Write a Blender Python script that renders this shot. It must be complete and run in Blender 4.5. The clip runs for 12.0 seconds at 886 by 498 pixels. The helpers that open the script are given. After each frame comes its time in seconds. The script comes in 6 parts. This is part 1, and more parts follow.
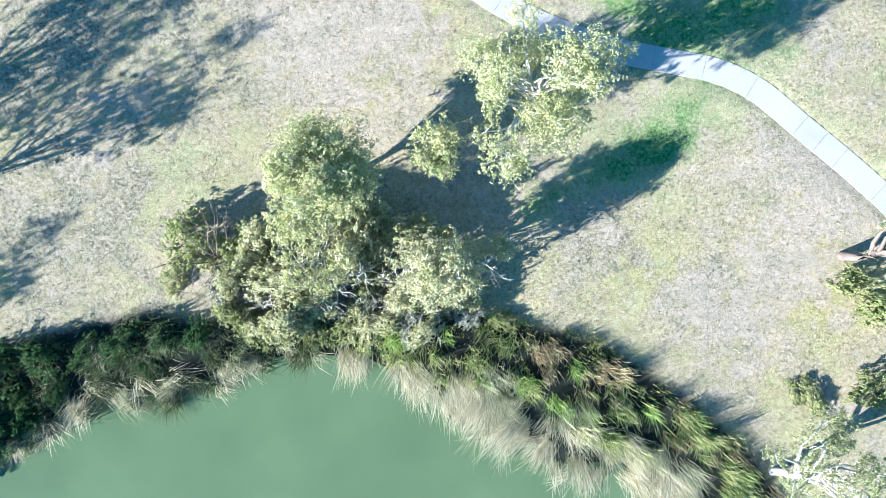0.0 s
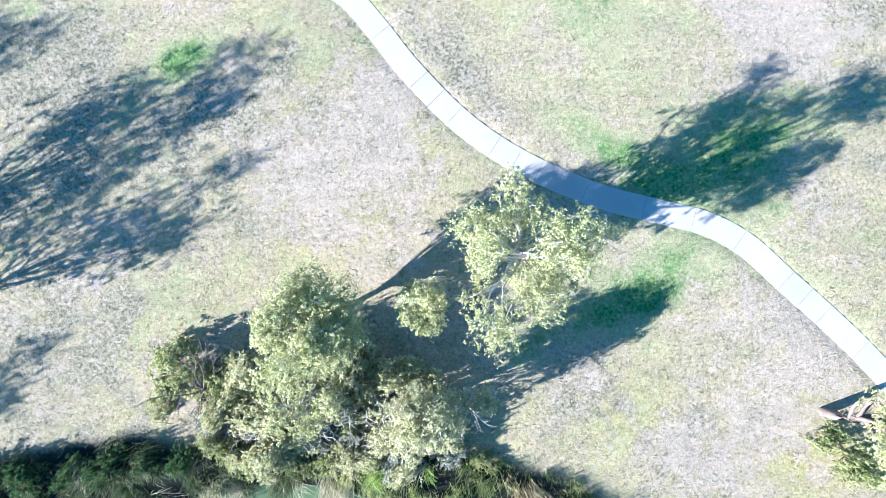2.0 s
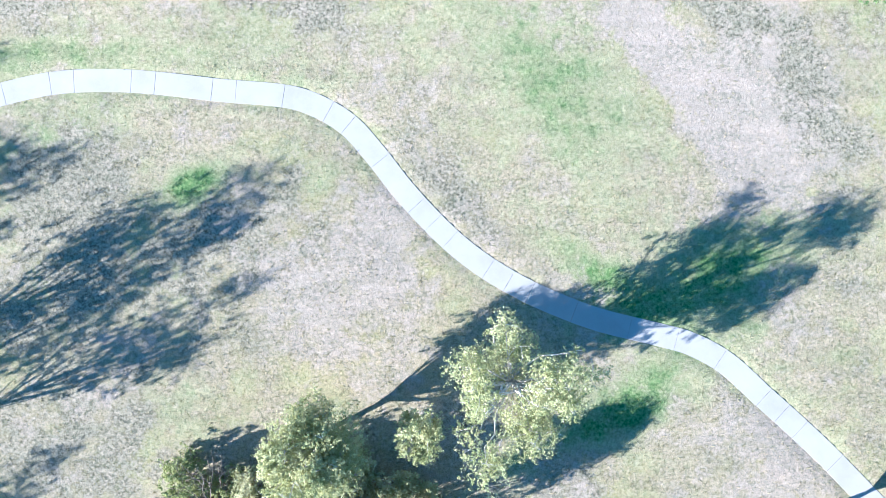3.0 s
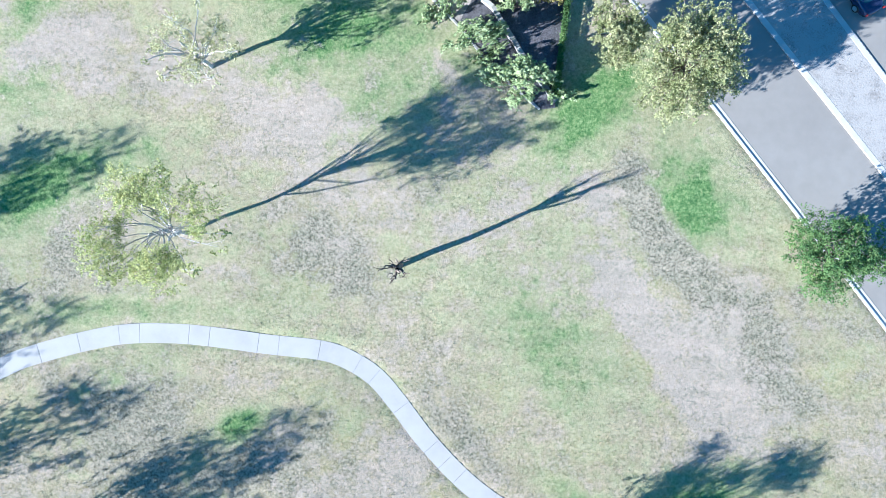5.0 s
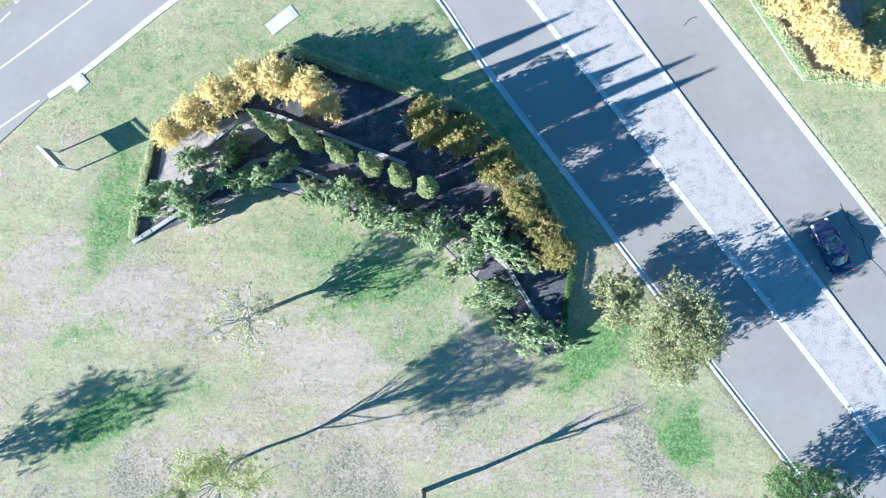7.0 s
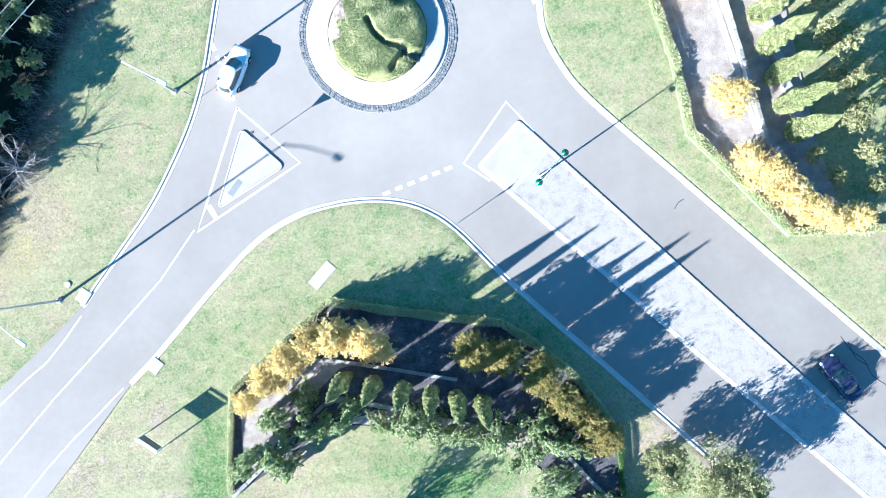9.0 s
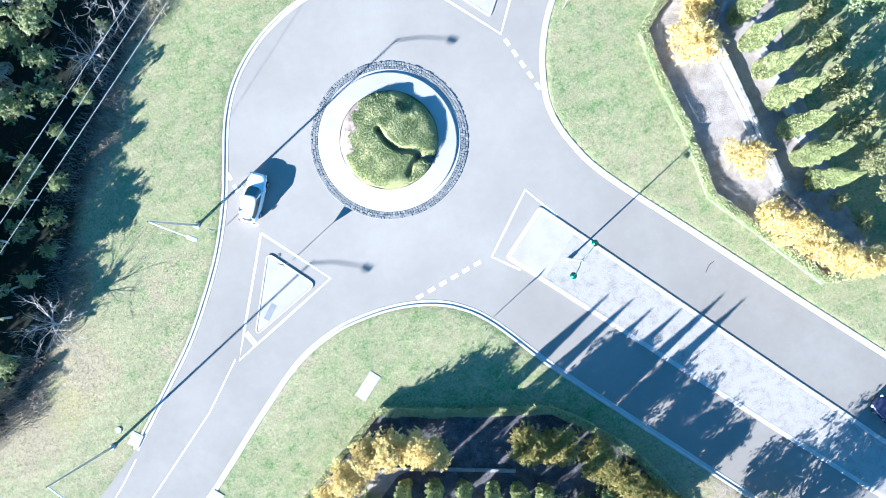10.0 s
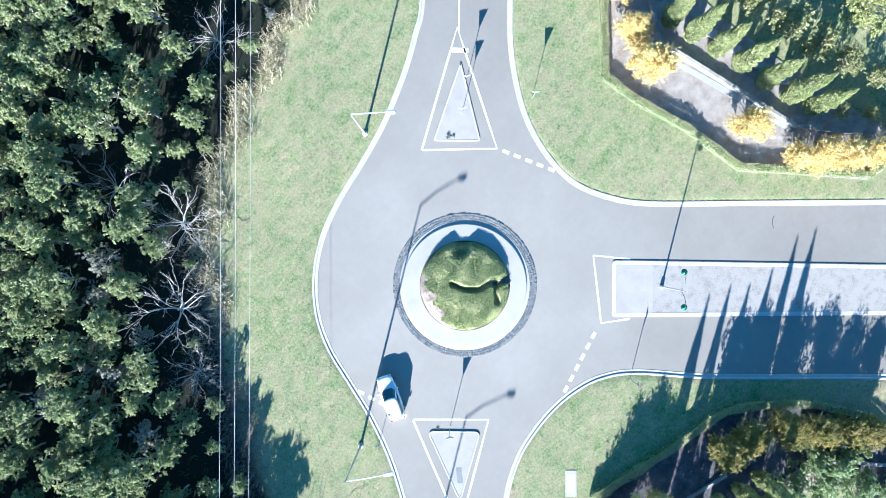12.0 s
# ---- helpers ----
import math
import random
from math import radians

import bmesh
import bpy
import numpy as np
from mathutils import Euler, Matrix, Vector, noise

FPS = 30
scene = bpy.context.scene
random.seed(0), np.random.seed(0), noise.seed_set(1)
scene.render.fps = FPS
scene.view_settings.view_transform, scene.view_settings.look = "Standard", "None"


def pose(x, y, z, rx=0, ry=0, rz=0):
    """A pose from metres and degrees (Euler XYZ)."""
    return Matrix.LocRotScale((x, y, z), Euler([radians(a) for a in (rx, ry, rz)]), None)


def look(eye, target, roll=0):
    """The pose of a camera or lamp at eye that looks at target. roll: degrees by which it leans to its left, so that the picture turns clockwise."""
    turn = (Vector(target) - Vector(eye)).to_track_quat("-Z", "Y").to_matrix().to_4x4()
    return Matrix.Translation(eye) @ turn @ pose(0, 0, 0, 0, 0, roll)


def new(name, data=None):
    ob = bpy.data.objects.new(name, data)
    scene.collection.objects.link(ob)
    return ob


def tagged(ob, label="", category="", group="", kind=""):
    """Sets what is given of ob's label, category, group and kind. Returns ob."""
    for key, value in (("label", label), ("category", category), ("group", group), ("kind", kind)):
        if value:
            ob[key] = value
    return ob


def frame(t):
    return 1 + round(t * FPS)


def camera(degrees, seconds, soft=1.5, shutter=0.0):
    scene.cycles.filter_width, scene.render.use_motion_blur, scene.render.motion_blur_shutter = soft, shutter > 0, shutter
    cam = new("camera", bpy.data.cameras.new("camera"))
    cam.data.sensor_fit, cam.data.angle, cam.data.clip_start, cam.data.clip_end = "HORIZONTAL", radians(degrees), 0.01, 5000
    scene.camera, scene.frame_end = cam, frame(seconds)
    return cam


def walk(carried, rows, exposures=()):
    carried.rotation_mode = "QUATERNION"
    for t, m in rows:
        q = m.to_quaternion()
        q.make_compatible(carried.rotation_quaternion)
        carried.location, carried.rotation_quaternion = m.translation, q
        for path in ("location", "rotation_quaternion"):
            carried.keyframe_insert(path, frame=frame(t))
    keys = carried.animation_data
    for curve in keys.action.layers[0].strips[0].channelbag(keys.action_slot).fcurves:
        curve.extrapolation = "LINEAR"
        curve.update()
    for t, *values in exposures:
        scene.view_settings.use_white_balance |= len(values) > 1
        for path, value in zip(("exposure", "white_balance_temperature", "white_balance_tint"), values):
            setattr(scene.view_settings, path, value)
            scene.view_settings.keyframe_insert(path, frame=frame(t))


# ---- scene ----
cam = camera(72, 12.0, soft=0.9)
PATH = [
    (0, 0.00, 0.00, 35.95, -1.24, 0.79, -0.00),
    (0.5, 0.20, 0.95, 35.95, -1.12, 0.90, 0.08),
    (1, 0.22, 2.77, 36.04, -1.02, 0.71, 0.13),
    (1.5, 0.30, 4.87, 36.12, -0.70, 0.66, 1.05),
    (2, 0.38, 7.73, 36.18, -0.48, 0.60, 2.50),
    (2.5, 0.31, 10.87, 36.60, -0.27, 0.43, 2.61),
    (3, 0.10, 14.62, 38.10, 0.13, 0.28, 2.71),
    (3.2, 0.13, 16.20, 38.79, 0.15, 0.48, 2.77),
    (4.8, -1.79, 30.07, 44.19, -0.18, -0.05, 3.76),
    (5, -1.98, 31.72, 44.54, 0.07, 0.05, 3.96),
    (5.5, -2.49, 36.00, 45.20, 0.28, 0.20, 4.29),
    (6, -3.24, 40.59, 46.88, 0.53, 0.13, 4.51),
    (6.5, -3.60, 45.15, 48.64, 0.49, 0.51, 4.36),
    (7, -4.30, 50.23, 50.46, 0.28, 0.63, 4.26),
    (7.2, -4.85, 52.08, 51.10, 0.27, 0.36, 4.32),
    (8.8, -7.68, 67.88, 56.39, -0.42, 0.15, -2.76),
    (9, -7.92, 69.70, 56.67, -0.35, 0.20, -7.38),
    (9.5, -8.69, 74.24, 56.92, -0.26, 0.10, -8.16),
    (10, -9.14, 79.20, 56.93, -0.37, 0.22, -15.35),
    (10.5, -9.57, 83.50, 57.30, -0.03, 0.12, -15.35),
    (11, -9.64, 88.07, 59.05, 0.11, 0.10, -15.58),
    (11.5, -9.84, 91.24, 60.61, 0.10, 0.16, -28.95),
    (12, -9.54, 94.28, 62.37, -0.60, 0.35, -48.54),
]
walk(cam, [(t, pose(*p)) for t, *p in PATH], exposures=[(0.0, 1.98, 4010, -26), (1.0, 2.11, 4040, -24), (2.0, 2.07, 3970, -20), (3.0, 1.92, 3930, -20), (5.0, 1.70, 3890, -23), (7.0, 1.71, 3920, -24), (9.0, 1.98, 4000, -23), (12.0, 1.74, 3950, -24)])

# ---- light: a low winter sun and a clear sky ----
SUN_AZ, SUN_EL = radians(207.5), radians(20.3)
world = bpy.data.worlds.new("sky")
world.use_nodes = True
scene.world = world
sky = world.node_tree.nodes.new("ShaderNodeTexSky")
sky.sky_type, sky.sun_disc = "NISHITA", False
sky.sun_elevation, sky.sun_rotation = SUN_EL, math.pi / 2 - SUN_AZ
sky.air_density, sky.dust_density, sky.ozone_density = 0.75, 0.0, 1.6
world.node_tree.nodes["Background"].inputs["Strength"].default_value = 0.068
world.node_tree.links.new(sky.outputs[0], world.node_tree.nodes["Background"].inputs["Color"])
sun = new("sun", bpy.data.lights.new("sun", "SUN"))
sun.data.energy, sun.data.angle, sun.data.color = 8.4, radians(0.55), (1.0, 0.62, 0.48)
SUNWARD = Vector((math.cos(SUN_AZ) * math.cos(SUN_EL), math.sin(SUN_AZ) * math.cos(SUN_EL), math.sin(SUN_EL)))
sun.matrix_world = look(SUNWARD * 200, (0, 0, 0))


# ---- materials ----
def tree_of(name):
    m = bpy.data.materials.new(name)
    m.use_nodes = True
    t = m.node_tree
    return m, t, t.nodes["Principled BSDF"], t.links


def noise_node(t, links, coords, scale, detail=4.0, rough=0.6):
    n = t.nodes.new("ShaderNodeTexNoise")
    n.inputs["Scale"].default_value, n.inputs["Detail"].default_value, n.inputs["Roughness"].default_value = scale, detail, rough
    links.new(coords, n.inputs["Vector"])
    return n.outputs["Fac"]


def ramp_node(t, links, fac, stops):
    r = t.nodes.new("ShaderNodeValToRGB")
    while len(r.color_ramp.elements) < len(stops):
        r.color_ramp.elements.new(0.5)
    for e, (pos, col) in zip(r.color_ramp.elements, stops):
        e.position, e.color = pos, (*col, 1.0)
    if fac is not None:
        links.new(fac, r.inputs["Fac"])
    return r.outputs["Color"]


def mix_node(t, links, fac, a, b, mode="MIX"):
    n = t.nodes.new("ShaderNodeMix")
    n.data_type, n.blend_type = "RGBA", mode
    for sock, v in ((n.inputs[0], fac), (n.inputs[6], a), (n.inputs[7], b)):
        if isinstance(v, (int, float)):
            sock.default_value = v
        elif isinstance(v, tuple):
            sock.default_value = (*v, 1.0)
        else:
            links.new(v, sock)
    return n.outputs[2]


def math_node(t, links, op, a, b=0.0, clamp=False):
    n = t.nodes.new("ShaderNodeMath")
    n.operation, n.use_clamp = op, clamp
    for sock, v in zip(n.inputs, (a, b)):
        if isinstance(v, (int, float)):
            sock.default_value = v
        else:
            links.new(v, sock)
    return n.outputs[0]


def bump_node(t, links, fac, bsdf, strength, dist):
    b = t.nodes.new("ShaderNodeBump")
    b.inputs["Strength"].default_value, b.inputs["Distance"].default_value = strength, dist
    links.new(fac, b.inputs["Height"])
    links.new(b.outputs[0], bsdf.inputs["Normal"])


def surface(name, stops, coarse=0.6, fine=12.0, rough=0.85, bump=0.3, dist=0.02, metal=0.0, pick=None, fine_amount=0.35):
    """Two scales of noise over a ramp of colours. pick: 'island' or 'object' shifts the ramp from piece to piece."""
    m, t, bsdf, links = tree_of(name)
    pos = t.nodes.new("ShaderNodeNewGeometry")
    a = noise_node(t, links, pos.outputs["Position"], coarse, 5.0)
    b = noise_node(t, links, pos.outputs["Position"], fine, 4.0, 0.7)
    f = math_node(t, links, "ADD", math_node(t, links, "MULTIPLY", a, 1 - fine_amount), math_node(t, links, "MULTIPLY", b, fine_amount))
    if pick:
        r = pos.outputs["Random Per Island"] if pick == "island" else t.nodes.new("ShaderNodeObjectInfo").outputs["Random"]
        f = math_node(t, links, "ADD", math_node(t, links, "MULTIPLY", f, 0.6), math_node(t, links, "MULTIPLY", r, 0.4))
    links.new(ramp_node(t, links, f, stops), bsdf.inputs["Base Color"])
    bsdf.inputs["Roughness"].default_value, bsdf.inputs["Metallic"].default_value = rough, metal
    if bump:
        bump_node(t, links, b, bsdf, bump, dist)
    return m


def leafy(name, stops, coarse=0.8, sheer=0.45, rough=0.65, gloss=0.12, each=0.2):
    """Leaves: a colour of its own for each leaf, light that passes through, soft patches over the crown."""
    m, t, bsdf, links = tree_of(name)
    pos = t.nodes.new("ShaderNodeNewGeometry")
    a = noise_node(t, links, pos.outputs["Position"], coarse, 3.0)
    f = math_node(t, links, "ADD", math_node(t, links, "MULTIPLY", a, 1 - each), math_node(t, links, "MULTIPLY", pos.outputs["Random Per Island"], each))
    col = ramp_node(t, links, f, stops)
    links.new(col, bsdf.inputs["Base Color"])
    bsdf.inputs["Roughness"].default_value, bsdf.inputs["Specular IOR Level"].default_value = rough, gloss
    tr = t.nodes.new("ShaderNodeBsdfTranslucent")
    links.new(col, tr.inputs["Color"])
    mx = t.nodes.new("ShaderNodeMixShader")
    mx.inputs[0].default_value = sheer
    links.new(bsdf.outputs[0], mx.inputs[1])
    links.new(tr.outputs[0], mx.inputs[2])
    links.new(mx.outputs[0], t.nodes["Material Output"].inputs["Surface"])
    return m


def ground_material():
    """Dry park grass: cream straw, bare pinkish earth, grey thatch, and green turf where attributes say so."""
    m, t, bsdf, links = tree_of("park_grass")
    pos = t.nodes.new("ShaderNodeNewGeometry").outputs["Position"]

    def field(name):
        n = t.nodes.new("ShaderNodeAttribute")
        n.attribute_name = name
        return n.outputs["Fac"]

    def mul(a, k):
        return math_node(t, links, "MULTIPLY", a, k)

    def add(a, b):
        return math_node(t, links, "ADD", a, b)

    def mask(f, lo, hi):
        return ramp_node(t, links, f, [(lo, (0, 0, 0)), (hi, (1, 1, 1))])

    big, mid = noise_node(t, links, pos, 0.13, 5.0), noise_node(t, links, pos, 0.7, 7.0, 0.68)
    fine, speck = noise_node(t, links, pos, 5.0, 6.0, 0.78), noise_node(t, links, pos, 17.0, 4.0, 0.78)
    mid_b, big_b = noise_node(t, links, pos, 0.55, 7.0, 0.7), noise_node(t, links, pos, 0.19, 5.0)
    edge_g = add(add(mul(mid, 1.7), mul(fine, 0.8)), add(mul(big, 1.9), -1.4))
    edge_s = add(add(mul(mid, -1.7), mul(fine, 0.8)), add(mul(big, -1.9), 2.2))
    edge_t = add(add(mul(mid_b, 1.9), mul(fine, 0.9)), add(mul(big_b, 1.5), -1.35))
    straw = ramp_node(t, links, fine, [(0.34, (0.185, 0.168, 0.102)), (0.48, (0.310, 0.272, 0.180)), (0.64, (0.405, 0.350, 0.246))])
    yellow = ramp_node(t, links, fine, [(0.3, (0.25, 0.24, 0.09)), (0.65, (0.40, 0.362, 0.175))])
    straw = mix_node(t, links, mask(add(mul(big, 0.8), mul(mid, 0.35)), 0.6, 0.74), straw, yellow)
    rich = ramp_node(t, links, fine, [(0.36, (0.06, 0.115, 0.036)), (0.5, (0.13, 0.20, 0.07)), (0.62, (0.25, 0.31, 0.13))])
    turf = ramp_node(t, links, add(mul(fine, 0.7), mul(mid, 0.3)), [(0.32, (0.195, 0.198, 0.106)), (0.48, (0.292, 0.285, 0.165)), (0.64, (0.40, 0.374, 0.242))])
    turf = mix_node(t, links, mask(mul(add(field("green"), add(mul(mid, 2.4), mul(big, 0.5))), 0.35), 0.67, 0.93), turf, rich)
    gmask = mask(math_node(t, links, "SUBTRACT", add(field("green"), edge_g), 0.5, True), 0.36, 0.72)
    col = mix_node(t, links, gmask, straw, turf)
    thatch = ramp_node(t, links, fine, [(0.40, (0.105, 0.100, 0.072)), (0.48, (0.235, 0.215, 0.158)), (0.60, (0.37, 0.332, 0.250))])
    col = mix_node(t, links, mask(math_node(t, links, "SUBTRACT", add(field("grey"), edge_t), 0.5, True), 0.46, 0.70), col, thatch)
    soil = ramp_node(t, links, fine, [(0.3, (0.275, 0.235, 0.186)), (0.6, (0.385, 0.334, 0.272))])
    col = mix_node(t, links, mask(math_node(t, links, "SUBTRACT", add(field("bare"), edge_s), 0.5, True), 0.45, 0.74), col, soil)
    grit = ramp_node(t, links, speck, [(0.38, (0.30, 0.34, 0.30)), (0.47, (0.95, 0.95, 0.94)), (0.6, (1.16, 1.15, 1.13))])
    col = mix_node(t, links, field("coarse"), col, mix_node(t, links, 1.0, col, grit, "MULTIPLY"))
    weed = math_node(t, links, "MULTIPLY", mask(noise_node(t, links, pos, 3.6, 3.0, 0.62), 0.53, 0.60), mask(noise_node(t, links, pos, 0.45, 3.0), 0.42, 0.58))
    col = mix_node(t, links, mul(weed, 0.45), col, mix_node(t, links, 1.0, col, (0.42, 0.52, 0.46), "MULTIPLY"))
    bleach = mask(noise_node(t, links, pos, 1.1, 6.0, 0.72), 0.50, 0.68)
    col = mix_node(t, links, mul(bleach, 0.75), col, mix_node(t, links, 1.0, col, (1.2, 1.16, 1.12), "MULTIPLY"))
    turn = t.nodes.new("ShaderNodeMapping")
    turn.inputs["Rotation"].default_value, turn.inputs["Scale"].default_value = (0, 0, radians(-48)), (0.22, 1.2, 1.0)
    links.new(pos, turn.inputs["Vector"])
    streak = ramp_node(t, links, noise_node(t, links, turn.outputs[0], 0.8, 4.0, 0.6), [(0.36, (0.92, 0.94, 0.92)), (0.6, (1.05, 1.04, 1.04))])
    col = mix_node(t, links, 1.0, col, streak, "MULTIPLY")
    # Litter floor near black: shade between trees and bank plants put into its colour.
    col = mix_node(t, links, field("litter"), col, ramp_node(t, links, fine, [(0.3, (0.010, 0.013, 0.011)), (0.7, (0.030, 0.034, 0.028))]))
    links.new(col, bsdf.inputs["Base Color"])
    bsdf.inputs["Roughness"].default_value, bsdf.inputs["Specular IOR Level"].default_value = 0.95, 0.1
    bump_node(t, links, add(mul(fine, 0.45), mul(speck, 0.55)), bsdf, 0.6, 0.10)
    return m


def road_material(name, stops, patches=0.12):
    """Worn asphalt: fine stone, tyre-polished lanes and old patches."""
    m, t, bsdf, links = tree_of(name)
    pos = t.nodes.new("ShaderNodeNewGeometry").outputs["Position"]
    a, b, c = noise_node(t, links, pos, patches, 4.0), noise_node(t, links, pos, 1.3, 5.0), noise_node(t, links, pos, 30.0, 3.0)
    f = math_node(t, links, "ADD", math_node(t, links, "MULTIPLY", a, 0.6), math_node(t, links, "ADD", math_node(t, links, "MULTIPLY", b, 0.28), math_node(t, links, "MULTIPLY", c, 0.12)))
    col = ramp_node(t, links, f, stops)
    far = t.nodes.new("ShaderNodeVectorMath")
    far.operation, far.inputs[1].default_value = "DISTANCE", (-11.6, 90.0, 0.0)
    links.new(pos, far.inputs[0])
    worn = math_node(t, links, "ADD", math_node(t, links, "MULTIPLY", far.outputs["Value"], 1 / 40), math_node(t, links, "MULTIPLY", b, 0.2))
    col = mix_node(t, links, 1.0, col, ramp_node(t, links, worn, [(0.30, (1.07, 1.07, 1.07)), (0.55, (0.97, 0.97, 0.97)), (0.9, (0.86, 0.86, 0.86))]), "MULTIPLY")
    links.new(col, bsdf.inputs["Base Color"])
    bsdf.inputs["Roughness"].default_value = 0.8
    bump_node(t, links, c, bsdf, 0.25, 0.008)
    return m


def glass_material(name, tint=(0.03, 0.05, 0.06)):
    m, t, bsdf, links = tree_of(name)
    bsdf.inputs["Base Color"].default_value = (*tint, 1)
    bsdf.inputs["Roughness"].default_value, bsdf.inputs["Specular IOR Level"].default_value = 0.04, 0.9
    return m


def water_material():
    m, t, bsdf, links = tree_of("pond_water")
    pos = t.nodes.new("ShaderNodeNewGeometry").outputs["Position"]
    a = noise_node(t, links, pos, 0.12, 3.0)
    links.new(ramp_node(t, links, a, [(0.3, (0.085, 0.12, 0.062)), (0.7, (0.11, 0.15, 0.078))]), bsdf.inputs["Base Color"])
    bsdf.inputs["Roughness"].default_value, bsdf.inputs["IOR"].default_value = 0.08, 1.33
    bump_node(t, links, noise_node(t, links, pos, 2.2, 3.0), bsdf, 0.06, 0.03)
    return m


GROUND = ground_material()
ASPHALT = road_material("worn_asphalt", [(0.3, (0.235, 0.218, 0.197)), (0.48, (0.266, 0.248, 0.224)), (0.66, (0.305, 0.287, 0.261))])
CONCRETE = surface("kerb_concrete", [(0.3, (0.353, 0.339, 0.321)), (0.5, (0.456, 0.437, 0.419)), (0.7, (0.521, 0.502, 0.479))], 0.8, 18, 0.85, 0.15, 0.01)
PALE_CONCRETE = surface("apron_concrete", [(0.3, (0.335, 0.322, 0.310)), (0.5, (0.389, 0.375, 0.362)), (0.7, (0.424, 0.410, 0.398))], 0.5, 20, 0.8, 0.1, 0.006)
ISLAND_CONCRETE = surface("island_concrete", [(0.3, (0.305, 0.282, 0.262)), (0.5, (0.355, 0.332, 0.309)), (0.7, (0.389, 0.364, 0.343))], 0.7, 20, 0.85, 0.1, 0.006)
PATH_CONCRETE = surface("footpath_concrete", [(0.3, (0.299, 0.287, 0.275)), (0.5, (0.349, 0.337, 0.325)), (0.7, (0.383, 0.370, 0.357))], 0.45, 16, 0.85, 0.12, 0.006)
JOINT = surface("joint_grit", [(0.3, (0.16, 0.155, 0.145)), (0.7, (0.26, 0.25, 0.24))], 3, 30, 0.95, 0.1)
PAINT = surface("road_paint", [(0.25, (0.495, 0.495, 0.486)), (0.45, (0.720, 0.720, 0.711)), (0.7, (0.756, 0.756, 0.747))], 1.6, 22, 0.7, 0.1, 0.004)
COBBLE = surface("basalt_cobble", [(0.2, (0.10, 0.11, 0.12)), (0.5, (0.17, 0.18, 0.19)), (0.8, (0.27, 0.28, 0.29))], 1.0, 20, 0.75, 0.3, 0.01, pick="object")
GRAVEL = surface("median_gravel", [(0.30, (0.145, 0.135, 0.126)), (0.42, (0.265, 0.249, 0.233)), (0.52, (0.342, 0.324, 0.304)), (0.75, (0.316, 0.299, 0.283))], 1.1, 9, 0.95, 0.6, 0.03, fine_amount=0.5)
# Mulch darkened and blued: the corner bed's shade put into its colour.
SHADED_MULCH = surface("shaded_bark_mulch", [(0.3, (0.024, 0.023, 0.027)), (0.45, (0.060, 0.058, 0.067)), (0.56, (0.115, 0.112, 0.128)), (0.68, (0.238, 0.235, 0.268))], 0.8, 10, 0.95, 0.8, 0.05, fine_amount=0.55)
MULCH = surface("bark_mulch", [(0.28, (0.10, 0.085, 0.075)), (0.42, (0.24, 0.21, 0.19)), (0.55, (0.36, 0.33, 0.305)), (0.72, (0.45, 0.42, 0.40))], 0.9, 11, 0.95, 0.8, 0.05, fine_amount=0.55)
STONE = surface("wall_stone", [(0.2, (0.187, 0.187, 0.187)), (0.5, (0.306, 0.302, 0.293)), (0.8, (0.408, 0.399, 0.387))], 1.2, 14, 0.9, 0.35, 0.02, pick="object")
BARK_PALE = surface("gum_bark", [(0.3, (0.33, 0.29, 0.25)), (0.5, (0.52, 0.49, 0.45)), (0.7, (0.66, 0.64, 0.60))], 1.2, 9, 0.85, 0.4, 0.02)
BARK_DARK = surface("rough_bark", [(0.3, (0.07, 0.055, 0.045)), (0.6, (0.17, 0.14, 0.12)), (0.75, (0.25, 0.21, 0.18))], 1.5, 10, 0.95, 0.7, 0.04)
BARK_GREY = surface("bleached_wood", [(0.3, (0.28, 0.26, 0.25)), (0.6, (0.48, 0.46, 0.44)), (0.75, (0.6, 0.58, 0.56))], 1.5, 10, 0.9, 0.4, 0.02)
LEAF_GUM = leafy("gum_leaves", [(0.22, (0.193, 0.228, 0.095)), (0.42, (0.395, 0.410, 0.191)), (0.64, (0.584, 0.570, 0.320))])
LEAF_PALE = leafy("pale_gum_leaves", [(0.22, (0.219, 0.237, 0.107)), (0.42, (0.400, 0.405, 0.211)), (0.64, (0.573, 0.549, 0.358))])
LEAF_WATTLE = leafy("wattle_leaves", [(0.22, (0.134, 0.169, 0.056)), (0.42, (0.320, 0.354, 0.134)), (0.66, (0.568, 0.560, 0.258))])
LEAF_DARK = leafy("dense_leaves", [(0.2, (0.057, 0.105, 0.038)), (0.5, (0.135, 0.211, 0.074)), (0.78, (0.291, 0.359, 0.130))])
LEAF_GREY = leafy("grey_leaves", [(0.2, (0.16, 0.17, 0.13)), (0.45, (0.31, 0.32, 0.26)), (0.7, (0.5, 0.5, 0.43))])
LEAF_GOLD = leafy("golden_leaves", [(0.2, (0.412, 0.318, 0.115)), (0.45, (0.700, 0.573, 0.241)), (0.75, (0.850, 0.807, 0.437))])
LEAF_HEDGE = leafy("hedge_leaves", [(0.2, (0.312, 0.338, 0.182)), (0.45, (0.504, 0.520, 0.309)), (0.75, (0.720, 0.716, 0.464))])
LEAF_RUSSET = leafy("russet_leaves", [(0.2, (0.104, 0.116, 0.032)), (0.42, (0.256, 0.247, 0.081)), (0.6, (0.399, 0.343, 0.126)), (0.75, (0.531, 0.402, 0.199))])
LEAF_CYPRESS = leafy("cypress_leaves", [(0.2, (0.147, 0.182, 0.075)), (0.48, (0.311, 0.346, 0.158)), (0.75, (0.571, 0.578, 0.307))], 1.5, 0.3)
